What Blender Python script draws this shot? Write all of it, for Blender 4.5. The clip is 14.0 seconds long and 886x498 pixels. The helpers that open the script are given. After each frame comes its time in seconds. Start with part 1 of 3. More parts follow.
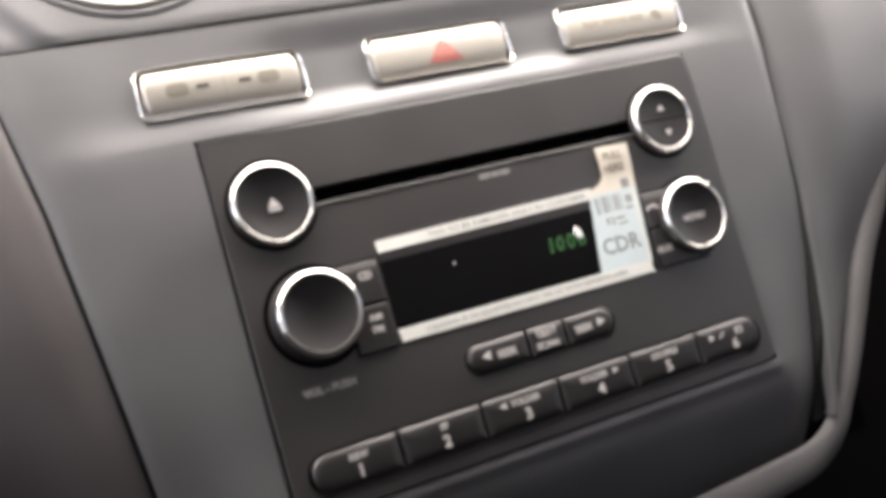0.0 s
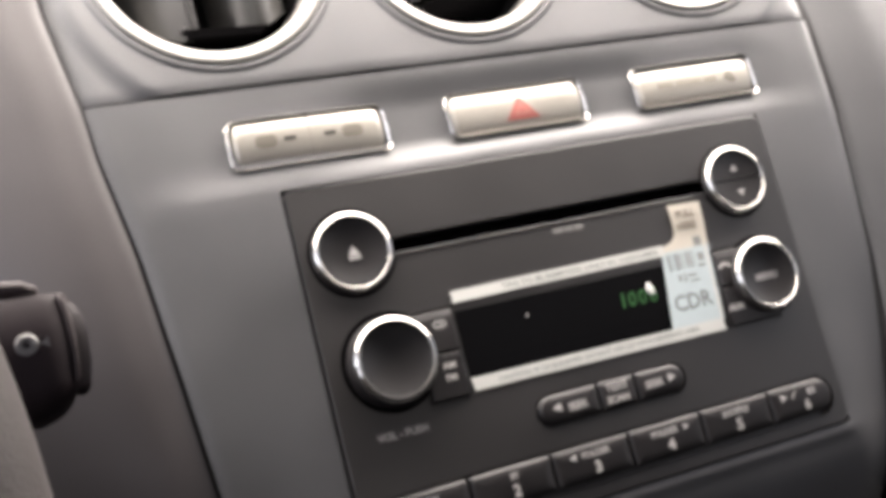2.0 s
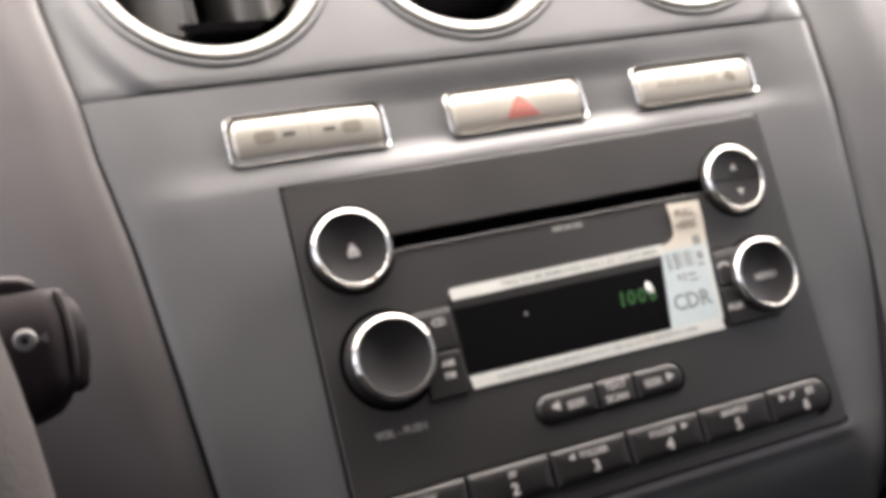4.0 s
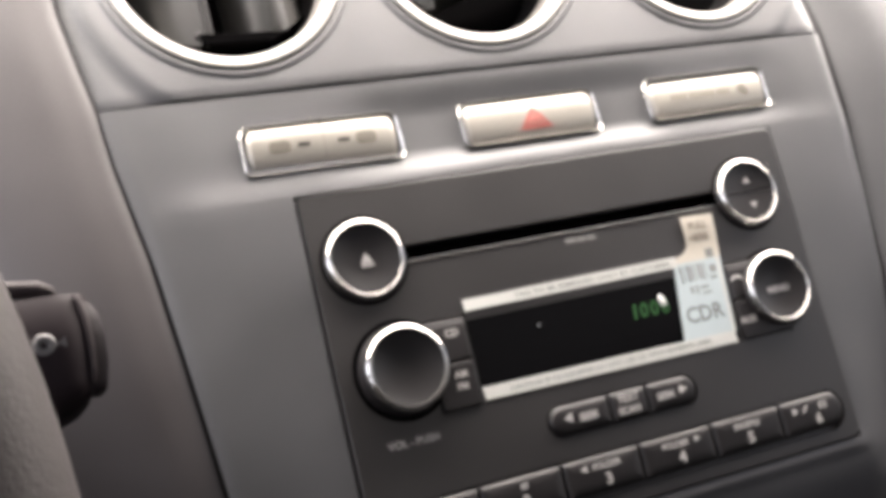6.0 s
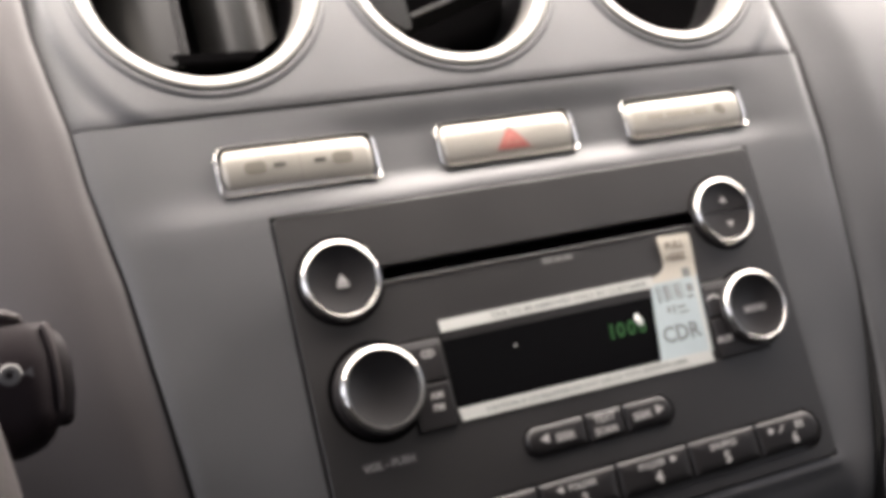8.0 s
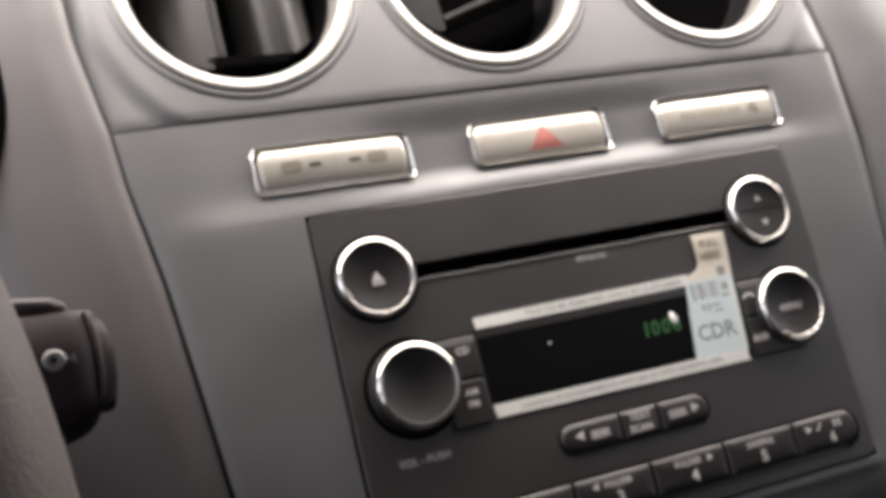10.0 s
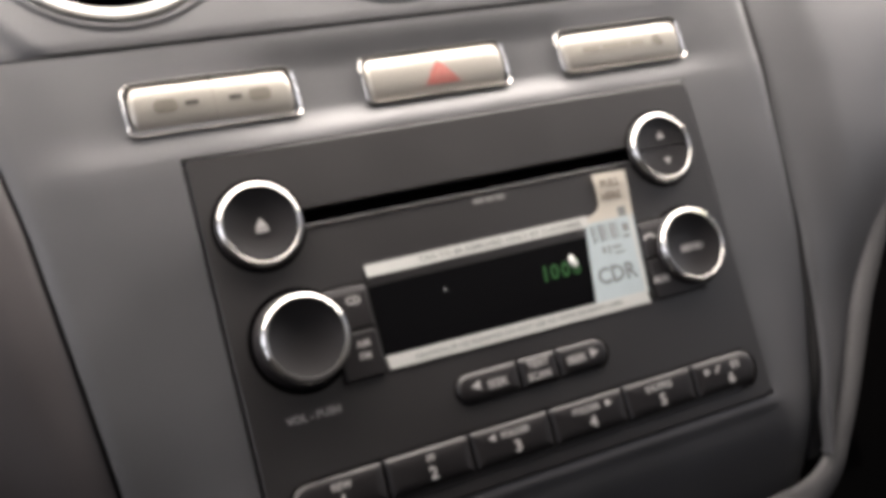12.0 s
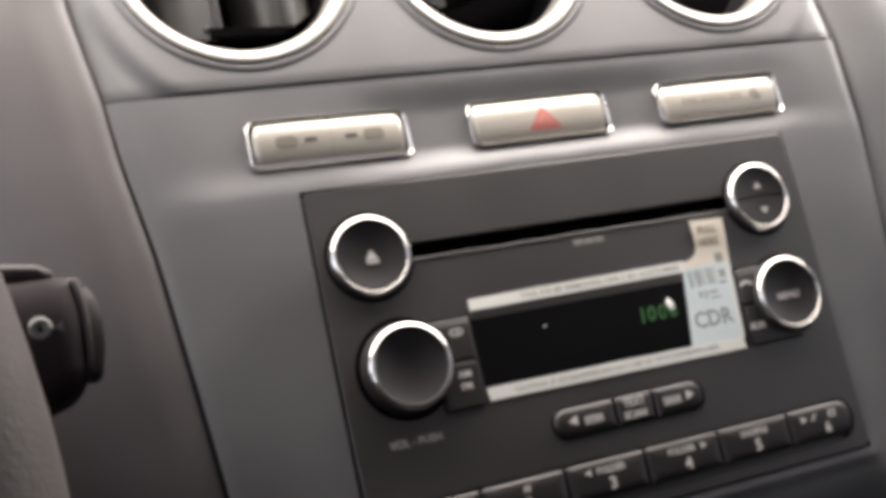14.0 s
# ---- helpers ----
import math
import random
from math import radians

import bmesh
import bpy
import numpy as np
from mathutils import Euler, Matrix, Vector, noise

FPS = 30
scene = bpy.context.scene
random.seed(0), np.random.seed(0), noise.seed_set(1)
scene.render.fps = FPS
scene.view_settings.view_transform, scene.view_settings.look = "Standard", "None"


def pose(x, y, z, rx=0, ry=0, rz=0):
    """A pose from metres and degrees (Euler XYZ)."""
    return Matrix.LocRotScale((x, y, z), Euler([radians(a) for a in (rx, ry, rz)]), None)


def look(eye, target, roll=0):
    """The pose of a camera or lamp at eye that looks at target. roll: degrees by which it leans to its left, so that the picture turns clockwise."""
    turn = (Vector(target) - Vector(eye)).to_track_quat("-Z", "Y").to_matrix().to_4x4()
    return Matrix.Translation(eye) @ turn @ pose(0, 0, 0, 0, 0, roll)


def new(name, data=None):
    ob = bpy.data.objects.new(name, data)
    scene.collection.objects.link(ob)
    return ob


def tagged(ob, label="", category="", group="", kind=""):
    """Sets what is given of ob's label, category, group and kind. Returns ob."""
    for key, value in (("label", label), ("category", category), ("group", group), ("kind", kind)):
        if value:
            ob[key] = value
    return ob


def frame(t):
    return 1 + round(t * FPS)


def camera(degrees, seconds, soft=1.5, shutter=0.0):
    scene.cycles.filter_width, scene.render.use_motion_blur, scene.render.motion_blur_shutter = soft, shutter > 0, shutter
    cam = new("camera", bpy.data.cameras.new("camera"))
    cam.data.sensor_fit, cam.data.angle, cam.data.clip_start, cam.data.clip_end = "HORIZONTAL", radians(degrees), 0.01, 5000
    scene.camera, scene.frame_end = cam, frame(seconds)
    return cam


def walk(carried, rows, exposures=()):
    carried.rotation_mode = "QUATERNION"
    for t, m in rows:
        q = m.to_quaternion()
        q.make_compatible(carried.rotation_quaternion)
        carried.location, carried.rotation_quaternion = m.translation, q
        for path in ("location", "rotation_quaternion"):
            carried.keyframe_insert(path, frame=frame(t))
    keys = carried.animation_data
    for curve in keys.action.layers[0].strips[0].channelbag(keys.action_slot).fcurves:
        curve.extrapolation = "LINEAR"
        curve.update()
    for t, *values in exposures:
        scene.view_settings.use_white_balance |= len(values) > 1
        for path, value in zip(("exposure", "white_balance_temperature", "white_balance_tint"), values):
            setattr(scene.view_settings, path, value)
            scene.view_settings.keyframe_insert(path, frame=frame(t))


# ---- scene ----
TILT = 25.0  # the centre stack leans back by this much
CONSOLE = Matrix.Translation((-0.091, 0.0, 0.90)) @ pose(0, 0, 0, -TILT)

# ---- camera: seconds, then place (m) and turn (degrees) in the console's own axes ----
PATH = [
    (0, -0.0738, -0.3169, -0.0769, 94.556, 16.215, -23.224),
    (0.3, -0.0760, -0.3139, -0.0826, 96.125, 16.025, -22.959),
    (0.5, -0.0811, -0.3142, -0.0878, 97.423, 15.287, -21.580),
    (0.8, -0.0848, -0.3171, -0.0833, 97.658, 14.163, -20.318),
    (1, -0.0859, -0.3181, -0.0806, 97.776, 13.922, -20.332),
    (1.2, -0.0838, -0.3202, -0.0787, 98.283, 14.213, -20.643),
    (1.5, -0.0806, -0.3228, -0.0796, 98.725, 14.857, -20.423),
    (1.7, -0.0820, -0.3222, -0.0802, 98.385, 14.125, -19.897),
    (2, -0.0813, -0.3224, -0.0804, 98.870, 14.436, -19.830),
    (2.5, -0.0822, -0.3208, -0.0815, 98.718, 14.339, -19.922),
    (3, -0.0824, -0.3213, -0.0790, 98.378, 14.205, -20.008),
    (3.2, -0.0816, -0.3210, -0.0793, 98.332, 14.153, -20.260),
    (5.3, -0.0841, -0.3197, -0.0800, 99.364, 13.876, -19.983),
    (5.5, -0.0840, -0.3196, -0.0800, 99.346, 13.736, -19.983),
    (5.8, -0.0841, -0.3198, -0.0802, 99.297, 13.666, -19.890),
    (6, -0.0850, -0.3196, -0.0811, 99.617, 13.745, -19.938),
    (6.5, -0.0849, -0.3187, -0.0811, 99.308, 13.322, -19.390),
    (6.8, -0.0838, -0.3186, -0.0793, 99.466, 13.613, -20.289),
    (7, -0.0834, -0.3196, -0.0793, 99.699, 13.576, -20.291),
    (7.2, -0.0810, -0.3213, -0.0760, 99.640, 13.866, -20.778),
    (9.3, -0.0820, -0.3228, -0.0818, 100.974, 14.087, -19.837),
    (9.5, -0.0823, -0.3232, -0.0818, 101.312, 14.230, -19.608),
    (10, -0.0829, -0.3222, -0.0838, 101.174, 13.793, -18.740),
    (10.2, -0.0834, -0.3193, -0.0829, 100.308, 13.435, -18.261),
    (10.5, -0.0876, -0.3177, -0.0818, 100.103, 12.892, -18.738),
    (10.8, -0.0893, -0.3176, -0.0880, 101.049, 11.890, -16.998),
    (11, -0.0887, -0.3183, -0.0897, 100.388, 11.414, -15.315),
    (11.2, -0.0861, -0.3173, -0.0841, 98.496, 11.695, -15.917),
    (11.3, -0.0846, -0.3178, -0.0810, 97.632, 11.891, -16.439),
    (11.5, -0.0787, -0.3168, -0.0749, 95.273, 12.419, -18.320),
    (11.8, -0.0691, -0.3099, -0.0733, 94.282, 14.403, -23.133),
    (12, -0.0683, -0.3105, -0.0739, 95.393, 14.813, -23.547),
    (12.2, -0.0697, -0.3128, -0.0773, 97.139, 14.961, -22.846),
    (12.5, -0.0723, -0.3159, -0.0812, 98.841, 14.735, -21.611),
    (12.8, -0.0749, -0.3172, -0.0808, 99.557, 14.304, -21.210),
    (13, -0.0765, -0.3176, -0.0820, 100.020, 13.910, -20.781),
    (13.2, -0.0774, -0.3177, -0.0825, 100.058, 13.569, -20.211),
    (13.5, -0.0777, -0.3175, -0.0803, 99.699, 13.202, -20.384),
    (13.8, -0.0808, -0.3166, -0.0843, 100.268, 13.161, -19.882),
    (14, -0.0828, -0.3164, -0.0854, 100.406, 12.659, -19.453),
]
cam = camera(45.826, 14.0, soft=5.2, shutter=0.15)
walk(cam, [(t, CONSOLE @ pose(*p)) for t, *p in PATH], exposures=[(0.0, 0.76), (1.0, 0.63), (3.0, 0.59), (6.5, 0.58), (9.5, 0.15), (10.3, 0.15), (11.0, 0.11), (11.5, 0.21), (12.0, 0.22), (12.5, 0.20), (14.0, 0.18)])

# ---- daylight ----
world = bpy.data.worlds.new("overcast_sky")
scene.world = world
world.use_nodes = True
wn = world.node_tree.nodes
sky = wn.new("ShaderNodeTexSky")
sky.sky_type, sky.sun_disc = "NISHITA", False
sky.sun_elevation, sky.sun_rotation = radians(48), radians(150)
sky.air_density, sky.dust_density = 1.0, 3.0
world.node_tree.links.new(sky.outputs[0], wn["Background"].inputs[0])
wn["Background"].inputs[1].default_value = 0.055

sun = new("sun", bpy.data.lights.new("sun", "SUN"))
sun.data.energy, sun.data.angle, sun.data.color = 0.8, radians(14), (1.0, 0.97, 0.92)
sun.matrix_world = look((0, 0, 6), (0.9, 2.6, 2.0))


def window_light(name, eye, target, wide, high, watts, colour):
    lamp = new(name, bpy.data.lights.new(name, "AREA"))
    lamp.data.shape, lamp.data.size, lamp.data.size_y = "RECTANGLE", wide, high
    lamp.data.energy, lamp.data.color = watts, colour
    lamp.matrix_world = look(eye, target)
    return lamp


window_light("windscreen_light", (0.13, 0.07, 1.077), (0.12, -0.36, 0.20), 1.15, 0.20, 17.6, (1.0, 0.905, 0.838))
window_light("driver_window_light", (-0.79, -0.45, 1.14), (0.2, -0.45, 0.85), 0.95, 0.34, 4.4, (0.94, 0.93, 1.03))
window_light("passenger_window_light", (0.78, -0.45, 1.12), (0.30, -0.45, 1.6), 0.95, 0.34, 0.8, (0.97, 0.93, 1.0))


# ---- materials ----
def surface(name, colour, rough=0.5, metal=0.0, grain=0.0, grain_size=0.0005, mottle=0.12, mottle_size=0.03,
            sheen_rough=0.08, coat=0.0, spec=0.5):
    """Plastic, metal or paper with a fine grain and a slow mottling in colour and gloss."""
    m = bpy.data.materials.new(name)
    m.use_nodes = True
    nt = m.node_tree
    n, link = nt.nodes, nt.links.new
    b = n["Principled BSDF"]
    coord = n.new("ShaderNodeTexCoord")
    slow = n.new("ShaderNodeTexNoise")
    slow.inputs["Scale"].default_value, slow.inputs["Detail"].default_value = 1 / mottle_size, 4
    link(coord.outputs["Object"], slow.inputs["Vector"])
    fine = n.new("ShaderNodeTexNoise")
    fine.inputs["Scale"].default_value, fine.inputs["Detail"].default_value = 1 / grain_size, 2
    link(coord.outputs["Object"], fine.inputs["Vector"])
    mix = n.new("ShaderNodeMix")
    mix.data_type = "RGBA"
    mix.inputs["A"].default_value = (*[c * (1 - mottle) for c in colour], 1)
    mix.inputs["B"].default_value = (*[min(1, c * (1 + mottle)) for c in colour], 1)
    add = n.new("ShaderNodeMath")
    add.operation = "MULTIPLY_ADD"
    link(fine.outputs["Fac"], add.inputs[0])
    add.inputs[1].default_value = 0.4
    link(slow.outputs["Fac"], add.inputs[2])
    sub = n.new("ShaderNodeMath")
    sub.operation = "SUBTRACT"
    link(add.outputs[0], sub.inputs[0])
    sub.inputs[1].default_value = 0.2
    link(sub.outputs[0], mix.inputs["Factor"])
    link(mix.outputs["Result"], b.inputs["Base Color"])
    mr = n.new("ShaderNodeMapRange")
    mr.inputs["To Min"].default_value, mr.inputs["To Max"].default_value = rough - sheen_rough, rough + sheen_rough
    link(slow.outputs["Fac"], mr.inputs["Value"])
    link(mr.outputs["Result"], b.inputs["Roughness"])
    b.inputs["Metallic"].default_value = metal
    b.inputs["Specular IOR Level"].default_value = spec
    b.inputs["Coat Weight"].default_value = coat
    if grain:
        bump = n.new("ShaderNodeBump")
        bump.inputs["Strength"].default_value, bump.inputs["Distance"].default_value = grain, grain_size * 0.4
        link(fine.outputs["Fac"], bump.inputs["Height"])
        link(bump.outputs["Normal"], b.inputs["Normal"])
    return m


def glowing(name, colour, strength):
    m = bpy.data.materials.new(name)
    m.use_nodes = True
    b = m.node_tree.nodes["Principled BSDF"]
    b.inputs["Base Color"].default_value = (0.01, 0.05, 0.01, 1)
    b.inputs["Emission Color"].default_value = (*colour, 1)
    b.inputs["Emission Strength"].default_value = strength
    return m


CONSOLE_GREY = surface("console_grey_plastic", (0.0484, 0.0480, 0.0508), 0.48, spec=1.0, grain=0.25, grain_size=0.0006, mottle=0.32, mottle_size=0.035, sheen_rough=0.13)
DASH_GREY = surface("dash_grey_plastic", (0.0442, 0.0386, 0.0398), 0.43, spec=0.9, grain=0.12, grain_size=0.0008, mottle=0.12)
DASH_LOW = surface("lower_dash_plastic", (0.014, 0.0135, 0.0135), 0.6, spec=0.25, grain=0.3, grain_size=0.0008)
TRIM_GREY = surface("trim_grey_plastic", (0.066, 0.064, 0.064), 0.62, spec=0.3, grain=0.25, grain_size=0.0007)
RADIO_BLACK = surface("radio_dark_plastic", (0.0080, 0.0067, 0.0068), 0.42, grain=0.12, grain_size=0.0003, mottle=0.10, spec=1.0)
KEY_BLACK = surface("key_dark_rubber", (0.0095, 0.0083, 0.0088), 0.42, spec=0.48, grain=0.1, grain_size=0.0003, mottle=0.15, mottle_size=0.01)
CAP_GREY = surface("cap_dark_grey", (0.019, 0.0178, 0.018), 0.36, spec=0.4, mottle=0.1, mottle_size=0.012)
# near black with no sheen: shade of ducts, slot and footwell put into colour
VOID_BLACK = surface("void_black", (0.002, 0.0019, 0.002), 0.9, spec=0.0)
BARREL_BLACK = surface("vent_black_plastic", (0.005, 0.0047, 0.005), 0.45, spec=0.15)
VANE_GREY = surface("vane_dark_grey", (0.005, 0.0048, 0.0046), 0.36, spec=0.22)
CHROME = surface("chrome", (0.66, 0.65, 0.625), 0.07, metal=1.0, mottle=0.03, sheen_rough=0.03)
BEZEL_CHROME = surface("bezel_chrome", (0.52, 0.51, 0.49), 0.13, metal=1.0, mottle=0.05, mottle_size=0.006, sheen_rough=0.04)
SATIN = surface("satin_silver", (0.29, 0.282, 0.265), 0.36, metal=0.6, mottle=0.05, sheen_rough=0.05)
CHAMPAGNE = surface("champagne_silver_paint", (0.39, 0.368, 0.325), 0.36, metal=0.55, grain=0.05, grain_size=0.0003, mottle=0.05)
GLASS_BLACK = surface("display_black_gloss", (0.003, 0.003, 0.0035), 0.08, sheen_rough=0.03, mottle=0.2, spec=0.15)
PAPER = surface("sticker_paper", (0.49, 0.495, 0.465), 0.55, mottle=0.06, mottle_size=0.008)
TAB_PAPER = surface("tab_paper", (0.50, 0.465, 0.395), 0.55, mottle=0.06, mottle_size=0.008)
FILM = surface("sticker_film", (0.40, 0.46, 0.475), 0.4, mottle=0.08, mottle_size=0.006)
INK = surface("grey_ink", (0.14, 0.15, 0.145), 0.6)
FAINT_INK = surface("faint_ink", (0.20, 0.205, 0.195), 0.6)
BROWN_INK = surface("brown_ink", (0.17, 0.14, 0.11), 0.6)
MARK_WHITE = surface("key_print_white", (0.385, 0.375, 0.365), 0.5, mottle=0.12, mottle_size=0.002)
MARK_DIM = surface("face_print_grey", (0.14, 0.136, 0.132), 0.5)
MARK_STALK = surface("stalk_print_grey", (0.095, 0.09, 0.088), 0.5)
MARK_SOFT = surface("face_print_pale", (0.28, 0.27, 0.265), 0.5)
MARK_TAN = surface("switch_print_tan", (0.13, 0.118, 0.095), 0.5)
MARK_LINE = surface("switch_line_tan", (0.27, 0.25, 0.21), 0.5)
MARK_FAINT = surface("switch_print_faint", (0.19, 0.175, 0.145), 0.5)
MARK_DARK = surface("switch_slot_dark", (0.035, 0.032, 0.026), 0.5)
HAZARD_RED = surface("hazard_red", (0.33, 0.105, 0.088), 0.4)
HAZARD_PALE = surface("hazard_pale_red", (0.36, 0.16, 0.135), 0.4)
LEATHER = surface("wheel_leather", (0.047, 0.041, 0.0405), 0.6, spec=0.2, grain=0.38, grain_size=0.0009, mottle=0.2, mottle_size=0.012)
HUB_GREY = surface("hub_plastic", (0.07, 0.066, 0.062), 0.5, grain=0.3)
STALK_BLACK = surface("stalk_black_plastic", (0.0150, 0.0112, 0.0124), 0.5, spec=0.06)
STALK_GREY = surface("stalk_grey_edge", (0.0125, 0.0098, 0.0108), 0.5, spec=0.08)
# paler than the stalk: the lever's lit top is put into this colour
STALK_EDGE = surface("stalk_lit_edge", (0.029, 0.0225, 0.023), 0.5, spec=0.15)
DAB = surface("clear_dab", (0.6, 0.61, 0.58), 0.2, mottle=0.05)
CARPET = surface("carpet_grey", (0.04, 0.04, 0.042), 0.95, grain=0.6, grain_size=0.003)
HEADLINER = surface("headliner_fabric", (0.70, 0.67, 0.62), 0.95, grain=0.5, grain_size=0.002)
DOOR_TRIM = surface("door_trim", (0.10, 0.098, 0.095), 0.6, grain=0.4, grain_size=0.001)
ASPHALT = surface("asphalt", (0.05, 0.05, 0.05), 0.9, grain=0.6, grain_size=0.01, mottle_size=0.4)
GREEN = glowing("green_segments", (0.03, 0.62, 0.05), 0.027)

# ---- building helpers: millimetres in the console's axes, x right, y into the dash, z up the face ----
BASE = {}


def thing(name, at, label, category, group="", kind="", forward=0.0):
    """An Empty at a thing's base, on the leaning console; forward: how far it stands out of its place."""
    ob = new(name)
    ob.empty_display_size = 0.01
    ob.matrix_world = CONSOLE @ Matrix.Translation((Vector(at) - Vector((0, forward, 0))) * 0.001)
    BASE[ob] = Vector(at)
    return tagged(ob, label, category, group, kind)


def part(name, bm, material, parent, label="", smooth=20, kind=""):
    """One bmesh, in millimetres on the console, as one mesh under a thing or a part."""
    origin = BASE[parent]
    bmesh.ops.recalc_face_normals(bm, faces=bm.faces[:])
    bmesh.ops.transform(bm, matrix=Matrix.Scale(0.001, 4) @ Matrix.Translation(-origin), verts=bm.verts[:])
    me = bpy.data.meshes.new(name)
    bm.to_mesh(me)
    bm.free()
    me.materials.append(material)
    if smooth:
        me.shade_smooth()
        me.set_sharp_from_angle(angle=radians(smooth))
    ob = new(name, me)
    ob.parent = parent
    BASE[ob] = origin
    return tagged(ob, label, kind=kind)


def rrect(x0, x1, z0, z1, radii, n=7):
    """A rounded rectangle as (x, z) points; radii: one, or bottom left, bottom right, top right, top left."""
    r = [radii] * 4 if isinstance(radii, (int, float)) else radii
    out = []
    for (cx, cz, q), k in zip(((x0 + r[0], z0 + r[0], 180), (x1 - r[1], z0 + r[1], 270), (x1 - r[2], z1 - r[2], 0), (x0 + r[3], z1 - r[3], 90)), r):
        for i in range(n + 1 if k > 0 else 1):
            a = radians(q + 90 * i / n)
            out.append((cx + k * math.cos(a), cz + k * math.sin(a)))
    return out


def ring_points(cx, cz, r, n=48):
    return [(cx + r * math.cos(2 * math.pi * i / n), cz + r * math.sin(2 * math.pi * i / n)) for i in range(n)]


def inset(loop, d):
    """The loop drawn in by d."""
    out, n = [], len(loop)
    for i in range(n):
        a, b, c = Vector(loop[i - 1]), Vector(loop[i]), Vector(loop[(i + 1) % n])
        e, f = (b - a).normalized(), (c - b).normalized()
        ne, nf = Vector((-e.y, e.x)), Vector((-f.y, f.x))
        m = (ne + nf).normalized()
        out.append(tuple(b + m * (d / max(0.5, m.dot(ne)))))
    return out


def bridge(bm, a, b, closed=True):
    n = len(a)
    for i in range(n if closed else n - 1):
        bm.faces.new((a[i], a[(i + 1) % n], b[(i + 1) % n], b[i]))


def row(bm, loop, y):
    return [bm.verts.new((x, y(x, z) if callable(y) else y, z)) for x, z in loop]


def slab(loop, yf, yb, bevel=0.5, bm=None):
    """A solid plate with a rounded front edge; yf the front, yb the back."""
    bm = bm or bmesh.new()
    rows = [row(bm, loop, yb), row(bm, loop, yf + bevel), row(bm, inset(loop, bevel * 0.3), yf + bevel * 0.3), row(bm, inset(loop, bevel), yf)]
    for a, b in zip(rows, rows[1:]):
        bridge(bm, a, b)
    bm.faces.new(rows[-1])
    bm.faces.new(rows[0])
    return bm


def frame_ring(loop, width, yf, yb, y_add=None, profile=None):
    """A rounded bezel along a loop."""
    add = y_add or (lambda x, z: 0.0)
    bm = bmesh.new()
    steps = profile or ((0, yb), (0, yf + 0.5), (width * 0.22, yf), (width * 0.75, yf), (width, yf + 0.6), (width, yb))
    rows = [row(bm, inset(loop, d) if d else loop, lambda x, z, y=y: y + add(x, z)) for d, y in steps]
    for a, b in zip(rows, rows[1:]):
        bridge(bm, a, b)
    bridge(bm, rows[-1], rows[0])
    return bm


def pierced(loop, holes, yf, yb, depths, bevel=0.8):
    """A plate with a rounded front edge and sunk wells; holes: loops."""
    bm = bmesh.new()
    rows = [row(bm, loop, yb), row(bm, loop, yf + bevel), row(bm, inset(loop, bevel * 0.3), yf + bevel * 0.3), row(bm, inset(loop, bevel), yf)]
    for a, b in zip(rows, rows[1:]):
        bridge(bm, a, b)
    fronts = [row(bm, h, yf) for h in holes]
    edges = []
    for verts in [rows[-1], *fronts]:
        for i in range(len(verts)):
            e = bm.edges.get((verts[i - 1], verts[i])) or bm.edges.new((verts[i - 1], verts[i]))
            edges.append(e)
    bmesh.ops.triangle_fill(bm, use_beauty=True, use_dissolve=False, edges=edges)
    for h, verts, depth in zip(holes, fronts, depths):
        back = row(bm, h, yf + depth)
        bridge(bm, verts, back)
        bm.faces.new(back)
    bm.faces.new(rows[0])
    return bm


def lathe(profile, cx, cz, n=64, cap_first=False, cap_last=False):
    """Turned about the axis that runs into the dash; profile: (radius, y)."""
    bm = bmesh.new()
    rows = []
    for r, y in profile:
        if r < 1e-4:
            rows.append([bm.verts.new((cx, y, cz))])
        else:
            rows.append(row(bm, ring_points(cx, cz, r, n), y))
    for a, b in zip(rows, rows[1:]):
        if len(a) == 1 or len(b) == 1:
            one, many = (a, b) if len(a) == 1 else (b, a)
            for i in range(n):
                bm.faces.new((one[0], many[i], many[(i + 1) % n]))
        else:
            bridge(bm, a, b)
    if cap_first:
        bm.faces.new(rows[0])
    if cap_last:
        bm.faces.new(rows[-1])
    return bm


def sweep(points, radii, n=16, squash=1.0, caps=True):
    """A tube along points; radii: one for each; squash: its depth against its width, one or one for each."""
    flat = squash if isinstance(squash, list) else [squash] * len(points)
    bm = bmesh.new()
    rows = []
    for i, p in enumerate(points):
        a, b = Vector(points[max(0, i - 1)]), Vector(points[min(len(points) - 1, i + 1)])
        t = (b - a).normalized()
        side = t.cross(Vector((0, 1, 0))).normalized()
        up = side.cross(t)
        rows.append([bm.verts.new(Vector(p) + radii[i] * (math.cos(w) * side + flat[i] * math.sin(w) * up)) for w in (2 * math.pi * k / n for k in range(n))])
    for a, b in zip(rows, rows[1:]):
        bridge(bm, a, b)
    if caps:
        bm.faces.new(rows[0])
        bm.faces.new(rows[-1])
    return bm


def spline(points, n=12):
    """A smooth line through points."""
    out = []
    for i in range(len(points) - 1):
        p = [Vector(points[max(0, min(len(points) - 1, i + k))]) for k in (-1, 0, 1, 2)]
        for s in range(n):
            t = s / n
            out.append(0.5 * (2 * p[1] + (p[2] - p[0]) * t + (2 * p[0] - 5 * p[1] + 4 * p[2] - p[3]) * t**2 + (3 * p[1] - p[0] - 3 * p[2] + p[3]) * t**3))
    return out + [Vector(points[-1])]


